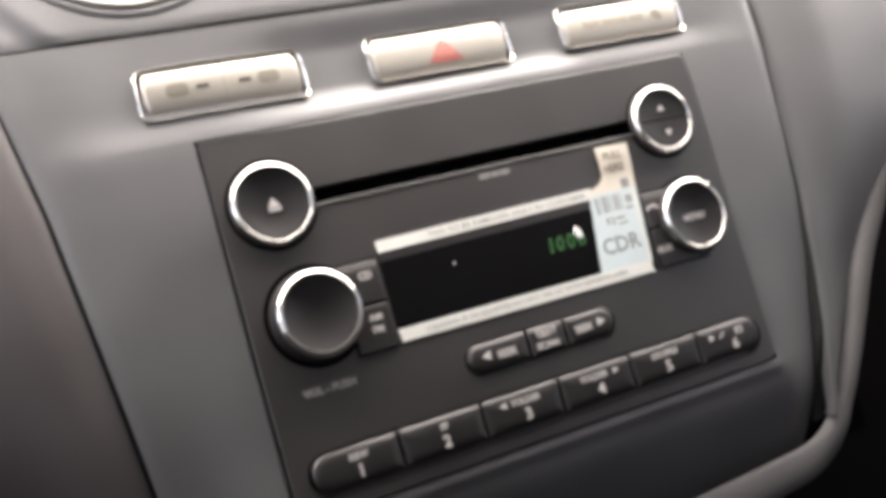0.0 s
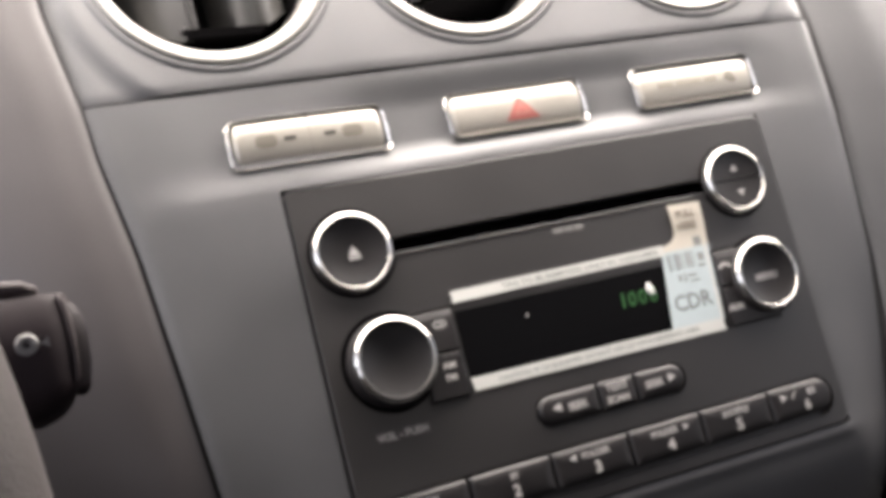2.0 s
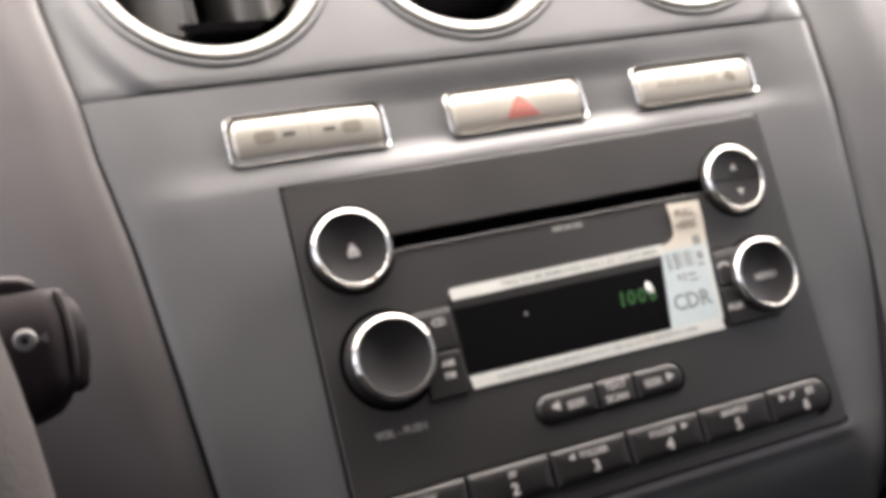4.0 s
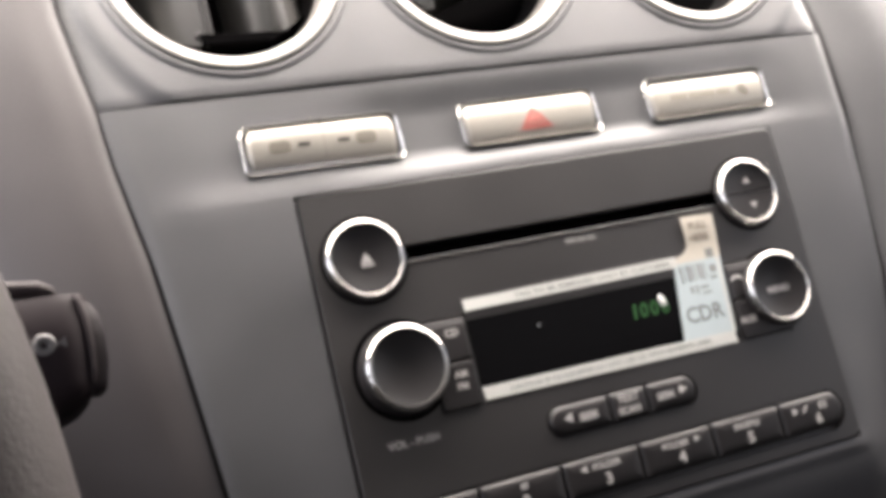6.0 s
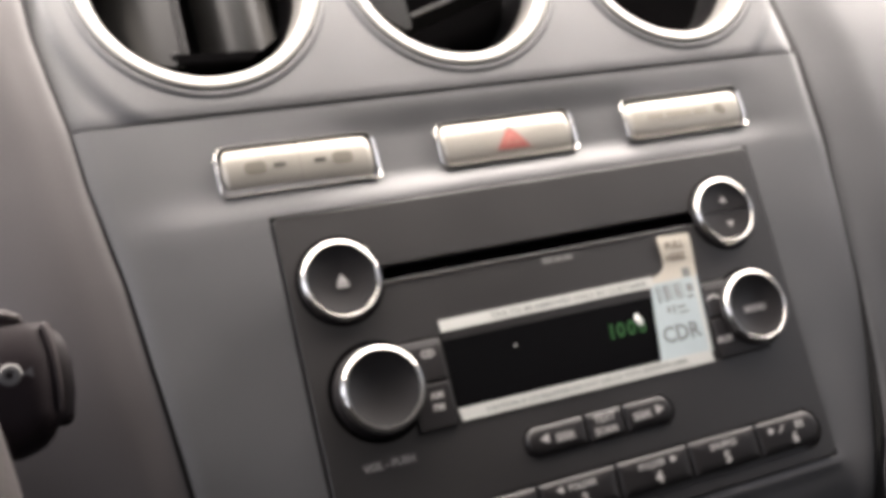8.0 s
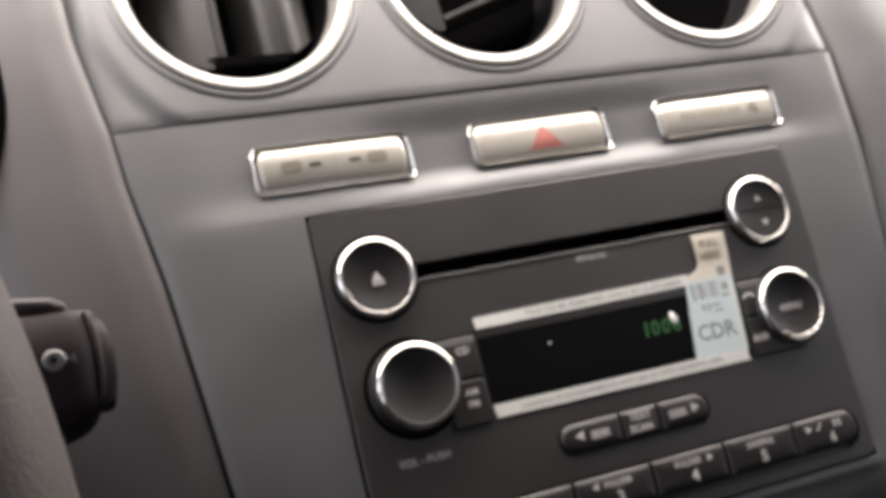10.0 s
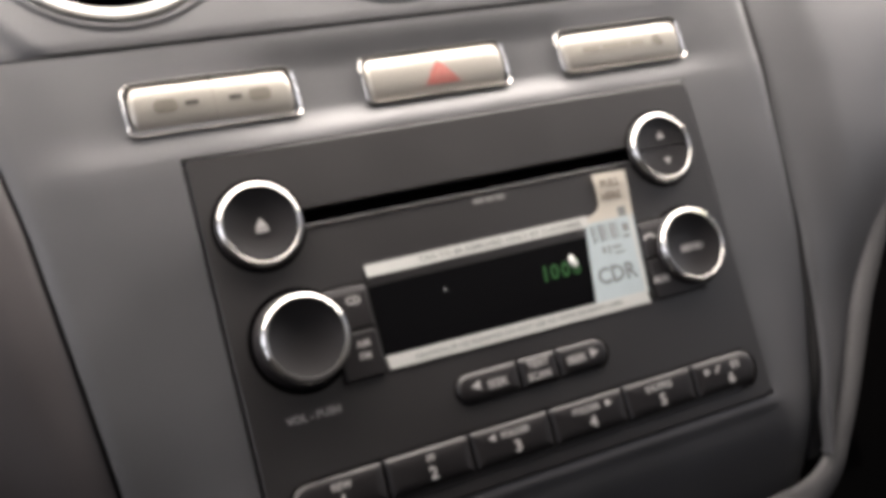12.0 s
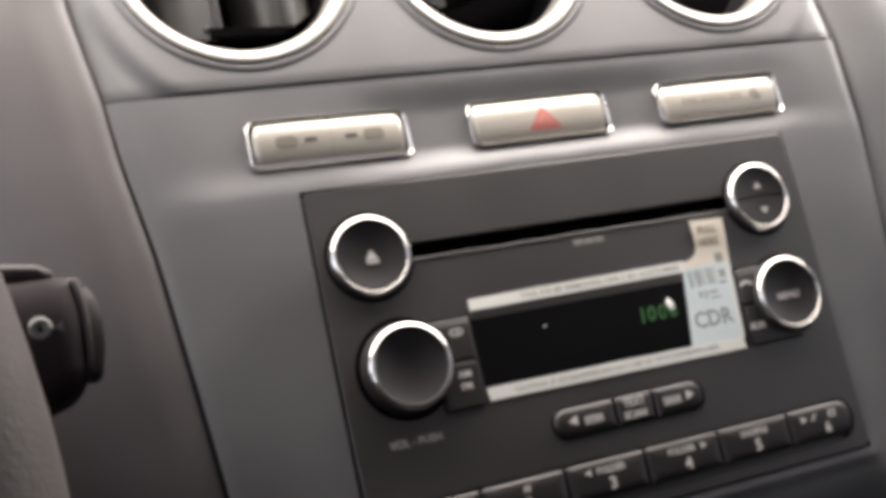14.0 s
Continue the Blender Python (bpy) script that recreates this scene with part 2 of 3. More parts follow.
def between(pairs, v):
    """Smooth reading of (key, value) pairs in rising order of key."""
    if v <= pairs[0][0]:
        return pairs[0][1]
    for (a, p), (b, q) in zip(pairs, pairs[1:]):
        if v <= b:
            t = (v - a) / (b - a)
            return p + (q - p) * t
    return pairs[-1][1]


def smooth01(t):
    t = min(1.0, max(0.0, t))
    return t * t * (3 - 2 * t)


def words(text, x, z, high, y, deep=0.12, wide=1.0, lean=0.0):
    """Lettering centred at (x, z), with capitals of that height, standing deep proud of y."""
    cu = bpy.data.curves.new("lettering", "FONT")
    cu.body, cu.align_x, cu.align_y, cu.size, cu.extrude, cu.offset, cu.resolution_u = text, "CENTER", "CENTER", 1.0, 0.0, 0.022, 2
    ob = bpy.data.objects.new("lettering", cu)
    scene.collection.objects.link(ob)
    me = bpy.data.meshes.new_from_object(ob.evaluated_get(bpy.context.evaluated_depsgraph_get()))
    bpy.data.objects.remove(ob)
    bm = bmesh.new()
    bm.from_mesh(me)
    bpy.data.meshes.remove(me)
    bpy.data.curves.remove(cu)
    zs = [v.co.y for v in bm.verts]
    low, tall = min(zs), max(zs) - min(zs)
    k = high / tall
    for v in bm.verts:
        h = (v.co.y - low) * k - high / 2
        v.co = Vector((x + v.co.x * k * wide + h * lean, y, z + h))
    made = bmesh.ops.extrude_face_region(bm, geom=bm.faces[:])
    for v in made["geom"]:
        if isinstance(v, bmesh.types.BMVert):
            v.co.y -= deep
    return bm


def bars(rects, y, deep=0.12):
    """Plain printed bars: x0, x1, z0, z1."""
    bm = bmesh.new()
    for x0, x1, z0, z1 in rects:
        slab([(x0, z0), (x1, z0), (x1, z1), (x0, z1)], y - deep, y + 0.05, 0.03, bm)
    return bm


def polygon(points, y, deep=0.15):
    return slab(points, y - deep, y + 0.05, 0.04)


def box(x0, x1, y0, y1, z0, z1):
    bm = bmesh.new()
    bmesh.ops.create_cube(bm, size=1.0, matrix=Matrix.Translation(((x0 + x1) / 2, (y0 + y1) / 2, (z0 + z1) / 2)) @ Matrix.Diagonal((x1 - x0, y1 - y0, z1 - z0, 1)))
    return bm


def sheet(us, vs, at, keep=None):
    """A surface over two lists of steps; at(u, v) gives the place."""
    bm = bmesh.new()
    grid = [[bm.verts.new(at(u, v)) for u in us] for v in vs]
    for j in range(len(vs) - 1):
        for i in range(len(us) - 1):
            if keep is None or keep((us[i] + us[i + 1]) / 2, (vs[j] + vs[j + 1]) / 2):
                bm.faces.new((grid[j][i], grid[j][i + 1], grid[j + 1][i + 1], grid[j + 1][i]))
    for v in [v for v in bm.verts if not v.link_faces]:
        bm.verts.remove(v)
    return bm


def thicken(bm, back):
    """Gives a sheet a rim that runs straight back."""
    rim = [e for e in bm.edges if len(e.link_faces) == 1]
    made = bmesh.ops.extrude_edge_only(bm, edges=rim)
    for v in made["geom"]:
        if isinstance(v, bmesh.types.BMVert):
            v.co.y += back
    return bm


def steps(a, b, n):
    return [a + (b - a) * i / n for i in range(n + 1)]


# ---- the cabin that encloses the dash (metres, upright) ----
def block(name, x0, x1, y0, y1, z0, z1, material, label, holes=()):
    """A box of the setting; holes: openings through its thin side as (y0, y1, z0, z1)."""
    bm = bmesh.new()
    if holes:
        ha, hb, hc, hd = holes
        for q in ((y0, ha, z0, z1), (hb, y1, z0, z1), (ha, hb, z0, hc), (ha, hb, hd, z1)):
            bmesh.ops.create_cube(bm, size=1.0, matrix=Matrix.Translation(((x0 + x1) / 2, (q[0] + q[1]) / 2, (q[2] + q[3]) / 2)) @ Matrix.Diagonal((x1 - x0, q[1] - q[0], q[3] - q[2], 1)))
    else:
        bmesh.ops.create_cube(bm, size=1.0, matrix=Matrix.Translation(((x0 + x1) / 2, (y0 + y1) / 2, (z0 + z1) / 2)) @ Matrix.Diagonal((x1 - x0, y1 - y0, z1 - z0, 1)))
    me = bpy.data.meshes.new(name)
    bm.to_mesh(me)
    bm.free()
    me.materials.append(material)
    return tagged(new(name, me), label, kind="structure")


# never in view: added to bounce daylight up from below the sky
block("ground", -300, 300, -300, 300, -0.60, -0.50, ASPHALT, "unseen asphalt grey ground sheet outside, added for bounced light")
block("floor", -0.80, 0.80, -2.2, 0.85, -0.04, 0.0, CARPET, "dark grey carpeted cabin floor")
block("ceiling", -0.84, 0.84, -2.2, -0.24, 1.345, 1.385, HEADLINER, "light grey fabric headliner")
block("wall_left", -0.84, -0.80, -2.2, 0.85, -0.04, 1.345, DOOR_TRIM, "dark grey driver door with its window opening", (-0.95, 0.05, 0.97, 1.32))
block("wall_right", 0.80, 0.84, -2.2, 0.85, -0.04, 1.345, DOOR_TRIM, "dark grey passenger door with its window opening", (-0.95, 0.05, 0.97, 1.32))
block("wall_rear", -0.84, 0.84, -2.24, -2.2, -0.04, 1.40, DOOR_TRIM, "dark grey bulkhead behind the seats")
block("wall_front", -0.84, 0.84, 0.85, 0.89, -0.04, 0.985, DASH_LOW, "black firewall below the windscreen")
block("dash_top", -0.80, 0.80, 0.10, 0.85, 0.975, 0.995, DASH_LOW, "dark textured plastic dashboard top")

# ---- outlines of the centre stack ----
LEFT = [(-190, -26.6), (-160, -30.0), (-99, -36.9), (-58, -41.6), (-13, -46.9), (19, -52.6), (37, -54.6), (53, -57.6), (69, -60.4), (89, -61.6), (150, -60)]
RIGHT = [(-190, 199.0), (-160, 205.5), (-133, 212.6), (-114, 217.6), (-93, 222.0), (-63, 226.2), (-31, 228.8), (-3, 231.1), (37, 230.8), (65, 227.4), (150, 218)]
VENTS = ((-6.1, 86.7), (85.5, 86.3), (180.4, 86.6))
PROUD = 0.6  # how far the radio stands out of its opening
LEAN = 0.05  # the vent panel leans back further than the radio


def left_edge(z):
    return between(LEFT, z)


def right_edge(z):
    return between(RIGHT, z)


def channel(x):
    """How far the switches' channel has set in."""
    return smooth01((x - 2) / 58) * (1 - 0.5 * smooth01((x - 138) / 12))


def stack_y(x, z):
    """The face of the lower centre panel: a shallow channel for the switches, a lip below it, and a foot that turns under."""
    ends = smooth01((x + 49) / 26) * smooth01((237 - x) / 26)
    dip = 1.9 * smooth01((z - 1.5) / 10) * smooth01((35.5 - z) / 13) * channel(x) * smooth01((214 - x) / 26)
    lip = (1.6 - 0.72 * smooth01((x - 5) / 85)) * math.exp(-(((z + 1.0) / (8.0 if z > -1.0 else 60.0)) ** 2)) * smooth01((z + 110) / 85) * ends
    sill = 0.9 * math.exp(-(((z + 123.2) / 2.0) ** 2)) * smooth01((x + 2) / 6) * smooth01((194 - x) / 6)
    flank = 1 - smooth01((x + 30) / 28) * smooth01((220 - x) / 28)
    y = dip - lip - sill + 0.0006 * flank * max(0, -25 - max(z, -130)) ** 2
    for d, drop in ((x - left_edge(z), 1.0), (right_edge(z) - x, 1.8)):
        if d < 4:
            y += drop * ((4 - max(0, d)) / 4) ** 2
    if z < -121:
        y += 0.0105 * (-121 - z) ** 2
    return y


def stack_panel():
    con = thing("centre_console_panel", (90, 0, -150), "charcoal grey grained plastic centre console panel around the radio", "console panel")
    hx0, hx1, hz0, hz1 = -1.0, 190.3, -121.1, 0.5
    us = steps(0, 1, 16) + [1 + v for v in steps(0, 1, 60)][1:] + [2 + v for v in steps(0, 1, 16)][1:]
    vs = steps(-186, hz0, 34) + steps(hz0, hz1, 24)[1:] + steps(hz1, 36.65, 48)[1:]

    def at(u, z):
        lo, hi = left_edge(z), right_edge(z)
        a, b = min(hx0, hi - 20), min(hx1, hi - 6)
        x = lo + (a - lo) * u if u <= 1 else a + (b - a) * (u - 1) if u <= 2 else b + (hi - b) * (u - 2)
        return (x, stack_y(x, z), z)

    bm = sheet(us, vs, at, lambda u, z: not (1 < u < 2 and hz0 < z < hz1))
    part("panel", thicken(bm, 7), CONSOLE_GREY, con, smooth=50)
    part("backing", box(-75, 250, 30, 33, -165, 145), VOID_BLACK, con, "black backing behind the seams")
    return con


def vent_panel_y(x, z):
    (ax, az), (bx, _) = VENTS[0], VENTS[2]
    out = math.hypot(max(ax - x, 0, x - bx), 0.8 * (z - az - 5))
    y = 0.9 - 1.8 * smooth01((54.5 - out) / 5.5)
    for d in (x - left_edge(z), right_edge(z) - x):
        y += 1.5 * (max(0, 7 - max(0, d)) / 7) ** 2
    return y + 0.4 * smooth01((40 - z) / 2)


def upper_panel():
    up = thing("vent_panel", (90, 0, 60), "charcoal grey grained plastic panel with three round air vents", "console panel")
    us, vs = steps(0, 1, 210), steps(37.8, 140, 76)

    def at(u, z):
        lo, hi = left_edge(z), right_edge(z)
        x = lo + (hi - lo) * u
        return (x, vent_panel_y(x, z), z)

    def keep(u, z):
        lo, hi = left_edge(z), right_edge(z)
        x = lo + (hi - lo) * u
        return all(math.hypot(x - cx, z - cz) > 39.0 for cx, cz in VENTS)

    part("panel", leant(thicken(sheet(us, vs, at, keep), 6)), CONSOLE_GREY, up, smooth=50)
    for cx, cz in VENTS:
        lip = [(41.6, 2.0), (41.62, -0.9), (41.75, -1.35), (42.1, -1.6), (42.6, -1.65), (43.3, -1.45), (44.0, -1.1), (44.6, -0.7)]
        part("collar", leant(lathe(lip, cx, cz, 96)), CONSOLE_GREY, up, "raised collar round the vent", smooth=50)


def leant(bm):
    for v in bm.verts:
        v.co.y += LEAN * (v.co.z - 37)
    return bm


def air_vent(cx, cz, label):
    vent = thing("air_vent", (cx, 0, cz), label, "air vent", "round air vents")
    ring = [(34.6, 9.4), (35.2, 5.4), (35.8, 1.4), (36.5, -0.7), (37.6, -1.8), (39.0, -2.2), (40.3, -2.35), (40.9, -2.15), (41.1, -1.7), (41.1, 1.9)]
    part("ring", leant(lathe(ring, cx, cz, 96)), SATIN, vent, "satin silver trim ring", smooth=50)
    part("barrel", leant(lathe([(35.6, 3.0), (35.4, 5.0), (34.0, 20), (30, 24)], cx, cz, 64)), BARREL_BLACK, vent, smooth=50)
    # the depth's shade is painted: this end stays black under any lamp
    part("duct", leant(lathe([(34, 20.5), (28, 25), (0, 25.5)], cx, cz, 48)), VOID_BLACK, vent, "duct end, painted black for its deep shade", smooth=50)
    return vent


def flap(x0, x1, z0, z1, y0, y1, belly, cx, cz, limit=32.5):
    """A curved upright flap inside a vent's barrel, cut to the barrel's circle."""
    def at(u, v):
        x = x0 + (x1 - x0) * u
        half = math.sqrt(max(1.0, limit**2 - (x - cx) ** 2))
        lo, hi = max(z0, cz - half), min(z1, cz + half)
        return (x, y0 + (y1 - y0) * u - belly * math.sin(math.pi * u), lo + (hi - lo) * v)
    return thicken(sheet(steps(0, 1, 14), steps(0, 1, 16), at), 1.2)


def vents():
    a = air_vent(*VENTS[0], "round air vent with satin silver ring and open black flaps")
    cx, cz = VENTS[0]
    part("flap", leant(flap(cx - 31, cx - 10, cz - 40, cz + 40, 19.0, 1.4, 1.5, cx, cz)), VANE_GREY, a, smooth=50)
    part("flap", leant(flap(cx - 1, cx + 25, cz - 26.5, cz + 40, 15.0, 9.0, 9.0, cx, cz)), VANE_GREY, a, smooth=50)
    part("pivot", leant(sweep([(cx - 9, 1.4, cz - 27), (cx - 9, 1.4, cz + 31)], [1.4, 1.4], 10)), BARREL_BLACK, a, smooth=50)
    part("knuckle", leant(lathe([(1.6, 5), (1.6, 2.4), (1.0, 1.9), (0, 1.8)], cx - 12, cz - 26.5, 20)), BARREL_BLACK, a, smooth=50)
    # shelf in the same lightless black, so it sinks into the painted shade
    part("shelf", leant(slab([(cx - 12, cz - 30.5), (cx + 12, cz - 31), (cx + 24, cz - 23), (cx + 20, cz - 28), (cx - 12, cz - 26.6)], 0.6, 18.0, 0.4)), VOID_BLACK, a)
    b = air_vent(*VENTS[1], "round air vent with satin silver ring and tilted black vane")
    cx, cz = VENTS[1]
    part("vane", leant(slab([(cx - 18.5, cz - 20.4), (cx + 28, cz - 5.2), (cx + 27.6, cz - 3.6), (cx - 19, cz - 18.8)], 0.5, 18.0, 0.3)), VANE_GREY, b)
    part("flap", leant(flap(cx - 31, cx - 19.5, cz - 24, cz + 26, 6.0, 0.6, 0.4, cx, cz)), VANE_GREY, b, smooth=50)
    air_vent(*VENTS[2], "round air vent with satin silver ring and dark interior")


# ---- the row of switches ----
def switch_y(x, z):
    return 0.5 + (1.0 + (z - 9.5) * 0.09) * channel(x) + 0.05 * (z - 17.5) * smooth01((x - 125) / 15)


def switch(cx, label, name="dash_switch"):
    sw = thing(name, (cx, 1, 17), label, "switch", "switches above the radio")
    loop = divided(rrect(cx - 27.7, cx + 27.4, 8.9, 25.9, (2.8, 2.2, 4.2, 4.2), 6), 2.0)
    profile = ((0, 2.5), (0, -0.5), (0.1, -0.82), (0.3, -0.95), (0.62, -0.7), (0.86, -0.2), (0.98, 0.4), (0.98, 2.5))
    part("bezel", frame_ring(loop, 0.98, 0, 0, bezel_y, profile), BEZEL_CHROME, sw, "chrome bezel", smooth=50)
    return sw


def bezel_y(x, z):
    """The bezel bows out with the key in its middle."""
    return switch_y(x, z) - 1.1 * math.sqrt(1 - max(0.0, (z - 17.3) / 11.0) ** 2) - 0.3 + 0.7 * smooth01((20 - z) / 9) - 0.03 * (z - 17.5) * smooth01((x - 125) / 15)


def divided(loop, step):
    """The loop with its long sides cut up."""
    out = []
    for a, b in zip(loop, loop[1:] + loop[:1]):
        n = max(1, int(math.dist(a, b) / step))
        out += [(a[0] + (b[0] - a[0]) * k / n, a[1] + (b[1] - a[1]) * k / n) for k in range(n)]
    return out


def key_y(x, z):
    top = max(0.0, (z - 19.5) / 5.4) ** 2 * (0.9 + 0.5 * smooth01((x - 125) / 15))
    return switch_y(x, z) + 1.3 - 3.4 * math.sqrt(max(0.0, 1 - ((z - 19.6) / 10.0) ** 2)) + top


def switch_key(sw, x0, x1, material=CHAMPAGNE):
    zs = [17.5 - 7.4 * math.cos(math.pi * i / 18) for i in range(19)]
    mid, half = (x0 + x1) / 2, (x1 - x0) / 2

    def at(u, z):
        side = half + 0.5 - 0.9 * ((z - 17.5) / 7.4) ** 2
        return (mid + u * side, key_y(mid + u * side, z) + 1.3 * max(0.0, (abs(u) - 0.93) / 0.07) ** 2, z)

    bm = sheet([-1, -0.99, -0.97, -0.95, -0.93] + steps(-0.9, 0.9, 8) + [0.93, 0.95, 0.97, 0.99, 1], zs, at)
    return part("key", thicken(bm, 3), material, sw, "convex champagne silver key", smooth=50)


def on_key(points, lift=0.10, n=10):
    """A printed patch, convex in outline, that follows the curved key."""
    lo, hi = min(z for _, z in points), max(z for _, z in points)

    def span(z):
        xs = []
        for (xa, za), (xb, zb) in zip(points, points[1:] + points[:1]):
            if min(za, zb) - 1e-6 <= z <= max(za, zb) + 1e-6 and abs(zb - za) > 1e-6:
                xs.append(xa + (xb - xa) * (z - za) / (zb - za))
        return (min(xs), max(xs))

    def at(u, z):
        z = min(hi - 1e-3, max(lo + 1e-3, z))
        a, b = span(z)
        x = a + (b - a) * u
        return (x, key_y(x, z) - lift, z)

    return thicken(sheet([0, 0.5, 1], steps(lo, hi, n), at), 0.25)


def quad(x0, x1, z0, z1):
    return [(x0, z0), (x1, z0), (x1, z1), (x0, z1)]


def switches():
    a = switch(13.6, "champagne silver twin screen heater switch in a chrome bezel")
    key = switch_key(a, -11.9, 39.1)
    for mx, dx in ((-1.5, 6.6), (28.3, 20.4)):
        part("symbol", on_key(rrect(mx - 3.6, mx + 3.6, 15.6, 19.6, 1.4, 3)), MARK_TAN, key, "faint printed screen symbol")
        part("indicator", on_key(quad(dx - 2.0, dx + 2.0, 16.9, 18.3)), MARK_DARK, key, "dark indicator slot")
    part("notch", on_key(quad(13.3, 13.9, 23.6, 25.4)), MARK_DARK, key, "small notch between the two halves")
    part("dividing_line", on_key(quad(13.45, 13.75, 10.6, 23.6), 0.04), MARK_LINE, key, "faint line between the two halves")
    b = switch(91.3, "champagne silver hazard switch with red triangle in a chrome bezel")
    key = switch_key(b, 65.7, 117.0)
    part("hazard_triangle", on_key([(85.9, 12.8), (99.2, 12.8), (92.0, 21.6)]), HAZARD_RED, key, "red hazard triangle")
    part("triangle_line", on_key([(89.2, 14.5), (96.0, 14.5), (92.2, 18.9)], 0.2), HAZARD_PALE, key, "paler inner triangle")
    part("triangle_core", on_key([(90.6, 15.3), (94.3, 15.3), (92.3, 17.6)], 0.3), HAZARD_RED, key)
    c = switch(168.0, "champagne silver indicator panel with grey lettering in a chrome bezel", "indicator_panel")
    key = switch_key(c, 142.4, 193.7)
    for x0, x1 in ((150.2, 157.6), (158.4, 170.4), (171.2, 177.6)):
        part("lettering_bar", on_key(quad(x0, x1, 15.9, 18.1)), MARK_FAINT, key, "faint grey printed lettering")
    part("symbol", on_key([(181.0, 16.2), (184.6, 14.6), (186.4, 15.6), (184.4, 19.2), (181.8, 19.0)]), MARK_TAN, key, "grey printed symbol")


# ---- the radio ----
def dished_button(radio, name, cx, cz, r, y, label, dish=2.0, split=False):
    """A round button with a chrome ring and a hollow cap."""
    base = part(name, lathe([(r + 0.6, 0.6), (r + 0.5, y * 0.4), (r - 0.2, y + 1.2), (r - 0.6, y + 0.9), (r - 1.2, 0.6)], cx, cz, 72), KEY_BLACK, radio, label, smooth=50)
    w = 1.6
    part("groove", lathe([(r + 1.5, -0.62), (r + 1.2, -0.66), (r + 0.2, -0.66)], cx, cz, 72), VOID_BLACK, base, "dark gap round the button", smooth=50)
    part("ring", lathe([(r, y + 1.8), (r - 0.05, y + 1.1), (r - 0.25, y + 0.55), (r - 0.6, y + 0.15), (r - 1.0, y - 0.08), (r - 1.35, y - 0.14), (r - w + 0.06, y - 0.02), (r - w, y + 0.25), (r - w, y + 1.8)], cx, cz, 72), CHROME, base, "chrome ring", smooth=50)
    cap = [(r - w, y + 0.9)] + [((r - w) * k, y + 0.9 + dish * (1 - k * k)) for k in (0.94, 0.85, 0.7, 0.55, 0.4, 0.25, 0.12)] + [(0, y + 0.9 + dish)]
    if not split:
        part("cap", lathe(cap, cx, cz, 72), CAP_GREY, base, "hollow dark grey cap", smooth=50)
    else:
        for sign in (1, -1):
            def at(u, v, s=sign):
                a = math.pi * v
                k = u * (r - w - 0.1)
                x, z = k * math.cos(a), s * (k * math.sin(a) * (1 - 0.35 / (r - w)) + 0.35)
                return (cx + x, y + 0.9 + dish * (1 - u * u) * 0.6, cz + z)
            part("key", thicken(sheet(steps(0.02, 1, 10), steps(0, 1, 28), at), 2), CAP_GREY, base, "dark half key", smooth=50)
    return base


def volume_knob(radio):
    cx, cz, r, y = 21.6, -60.7, 13.8, -8.0
    skirt = [(14.9, 0.4), (14.9, -1.2), (14.6, -1.8), (14.1, y + 1.6), (13.6, y + 1.1), (12.8, y + 1.1)]
    knob = part("volume_knob", lathe(skirt, cx, cz, 84), KEY_BLACK, radio, "black volume knob with chrome ring", smooth=50)
    part("ring", lathe([(r + 0.05, y + 1.9), (r, y + 1.2), (r - 0.25, y + 0.6), (r - 0.65, y + 0.2), (r - 1.1, y - 0.05), (r - 1.5, y - 0.12), (r - 1.74, y), (r - 1.8, y + 0.3), (r - 1.8, y + 2)], cx, cz, 84), CHROME, knob, "chrome ring", smooth=50)
    part("groove", lathe([(16.4, -0.62), (16.0, -0.66), (14.7, -0.66)], cx, cz, 84), VOID_BLACK, knob, "dark gap round the knob", smooth=50)
    d, q = 2.4, r - 1.8
    part("cap", lathe([(q, y + 0.9)] + [(q * k, y + 0.9 + d * (1 - k * k)) for k in (0.94, 0.85, 0.7, 0.5, 0.3, 0.12)] + [(0, y + 0.9 + d)], cx, cz, 84), CAP_GREY, knob, "hollow dark grey cap", smooth=50)


def ledge_key(x0, x1, z0, z1, yf):
    """An upright key whose upper edge slopes back as a broad ledge."""
    profile = [(z0, 1.8), (z0, yf + 0.6), (z0 + 0.5, yf), (z1 - 3.0, yf - 0.1), (z1 - 2.5, yf), (z1 - 0.4, yf + 0.9), (z1, yf + 1.6), (z1, 1.8)]
    bm = bmesh.new()
    rows = [[bm.verts.new((x, y + (0.5 if x in (x0, x1) and i in (2, 3, 4) else 0), z)) for x in (x0, x0 + 0.5, x1 - 0.5, x1)] for i, (z, y) in enumerate(profile)]
    for a, b in zip(rows, rows[1:]):
        bridge(bm, a, b, closed=False)
    bm.faces.new([q[0] for q in rows])
    bm.faces.new([q[-1] for q in rows])
    return bm


def pillow(x0, x1, z0, z1, radii, yf, yb):
    """A key with softly rounded edges and a slightly domed face."""
    corners = [radii] * 4 if isinstance(radii, (int, float)) else radii
    bm = bmesh.new()
    rows = []
    for d, y in ((0, yb), (0, yf + 1.5), (0.25, yf + 0.95), (0.8, yf + 0.5), (1.8, yf + 0.2), (3.4, yf)):
        rows.append(row(bm, rrect(x0 + d, x1 - d, z0 + d, z1 - d, [max(0.2, r - d) for r in corners], 6), y))
    for a, b in zip(rows, rows[1:]):
        bridge(bm, a, b)
    bm.faces.new(rows[-1])
    bm.faces.new(rows[0])
    return bm


def domed_key(radio, name, span, radii, yf, label):
    return part(name, pillow(*span, radii, yf, 1.8), KEY_BLACK, radio, label, smooth=50)


def key(radio, name, loop, yf, label="", bevel=0.9):
    return part(name, slab(loop, yf, 1.8, bevel), KEY_BLACK, radio, label)


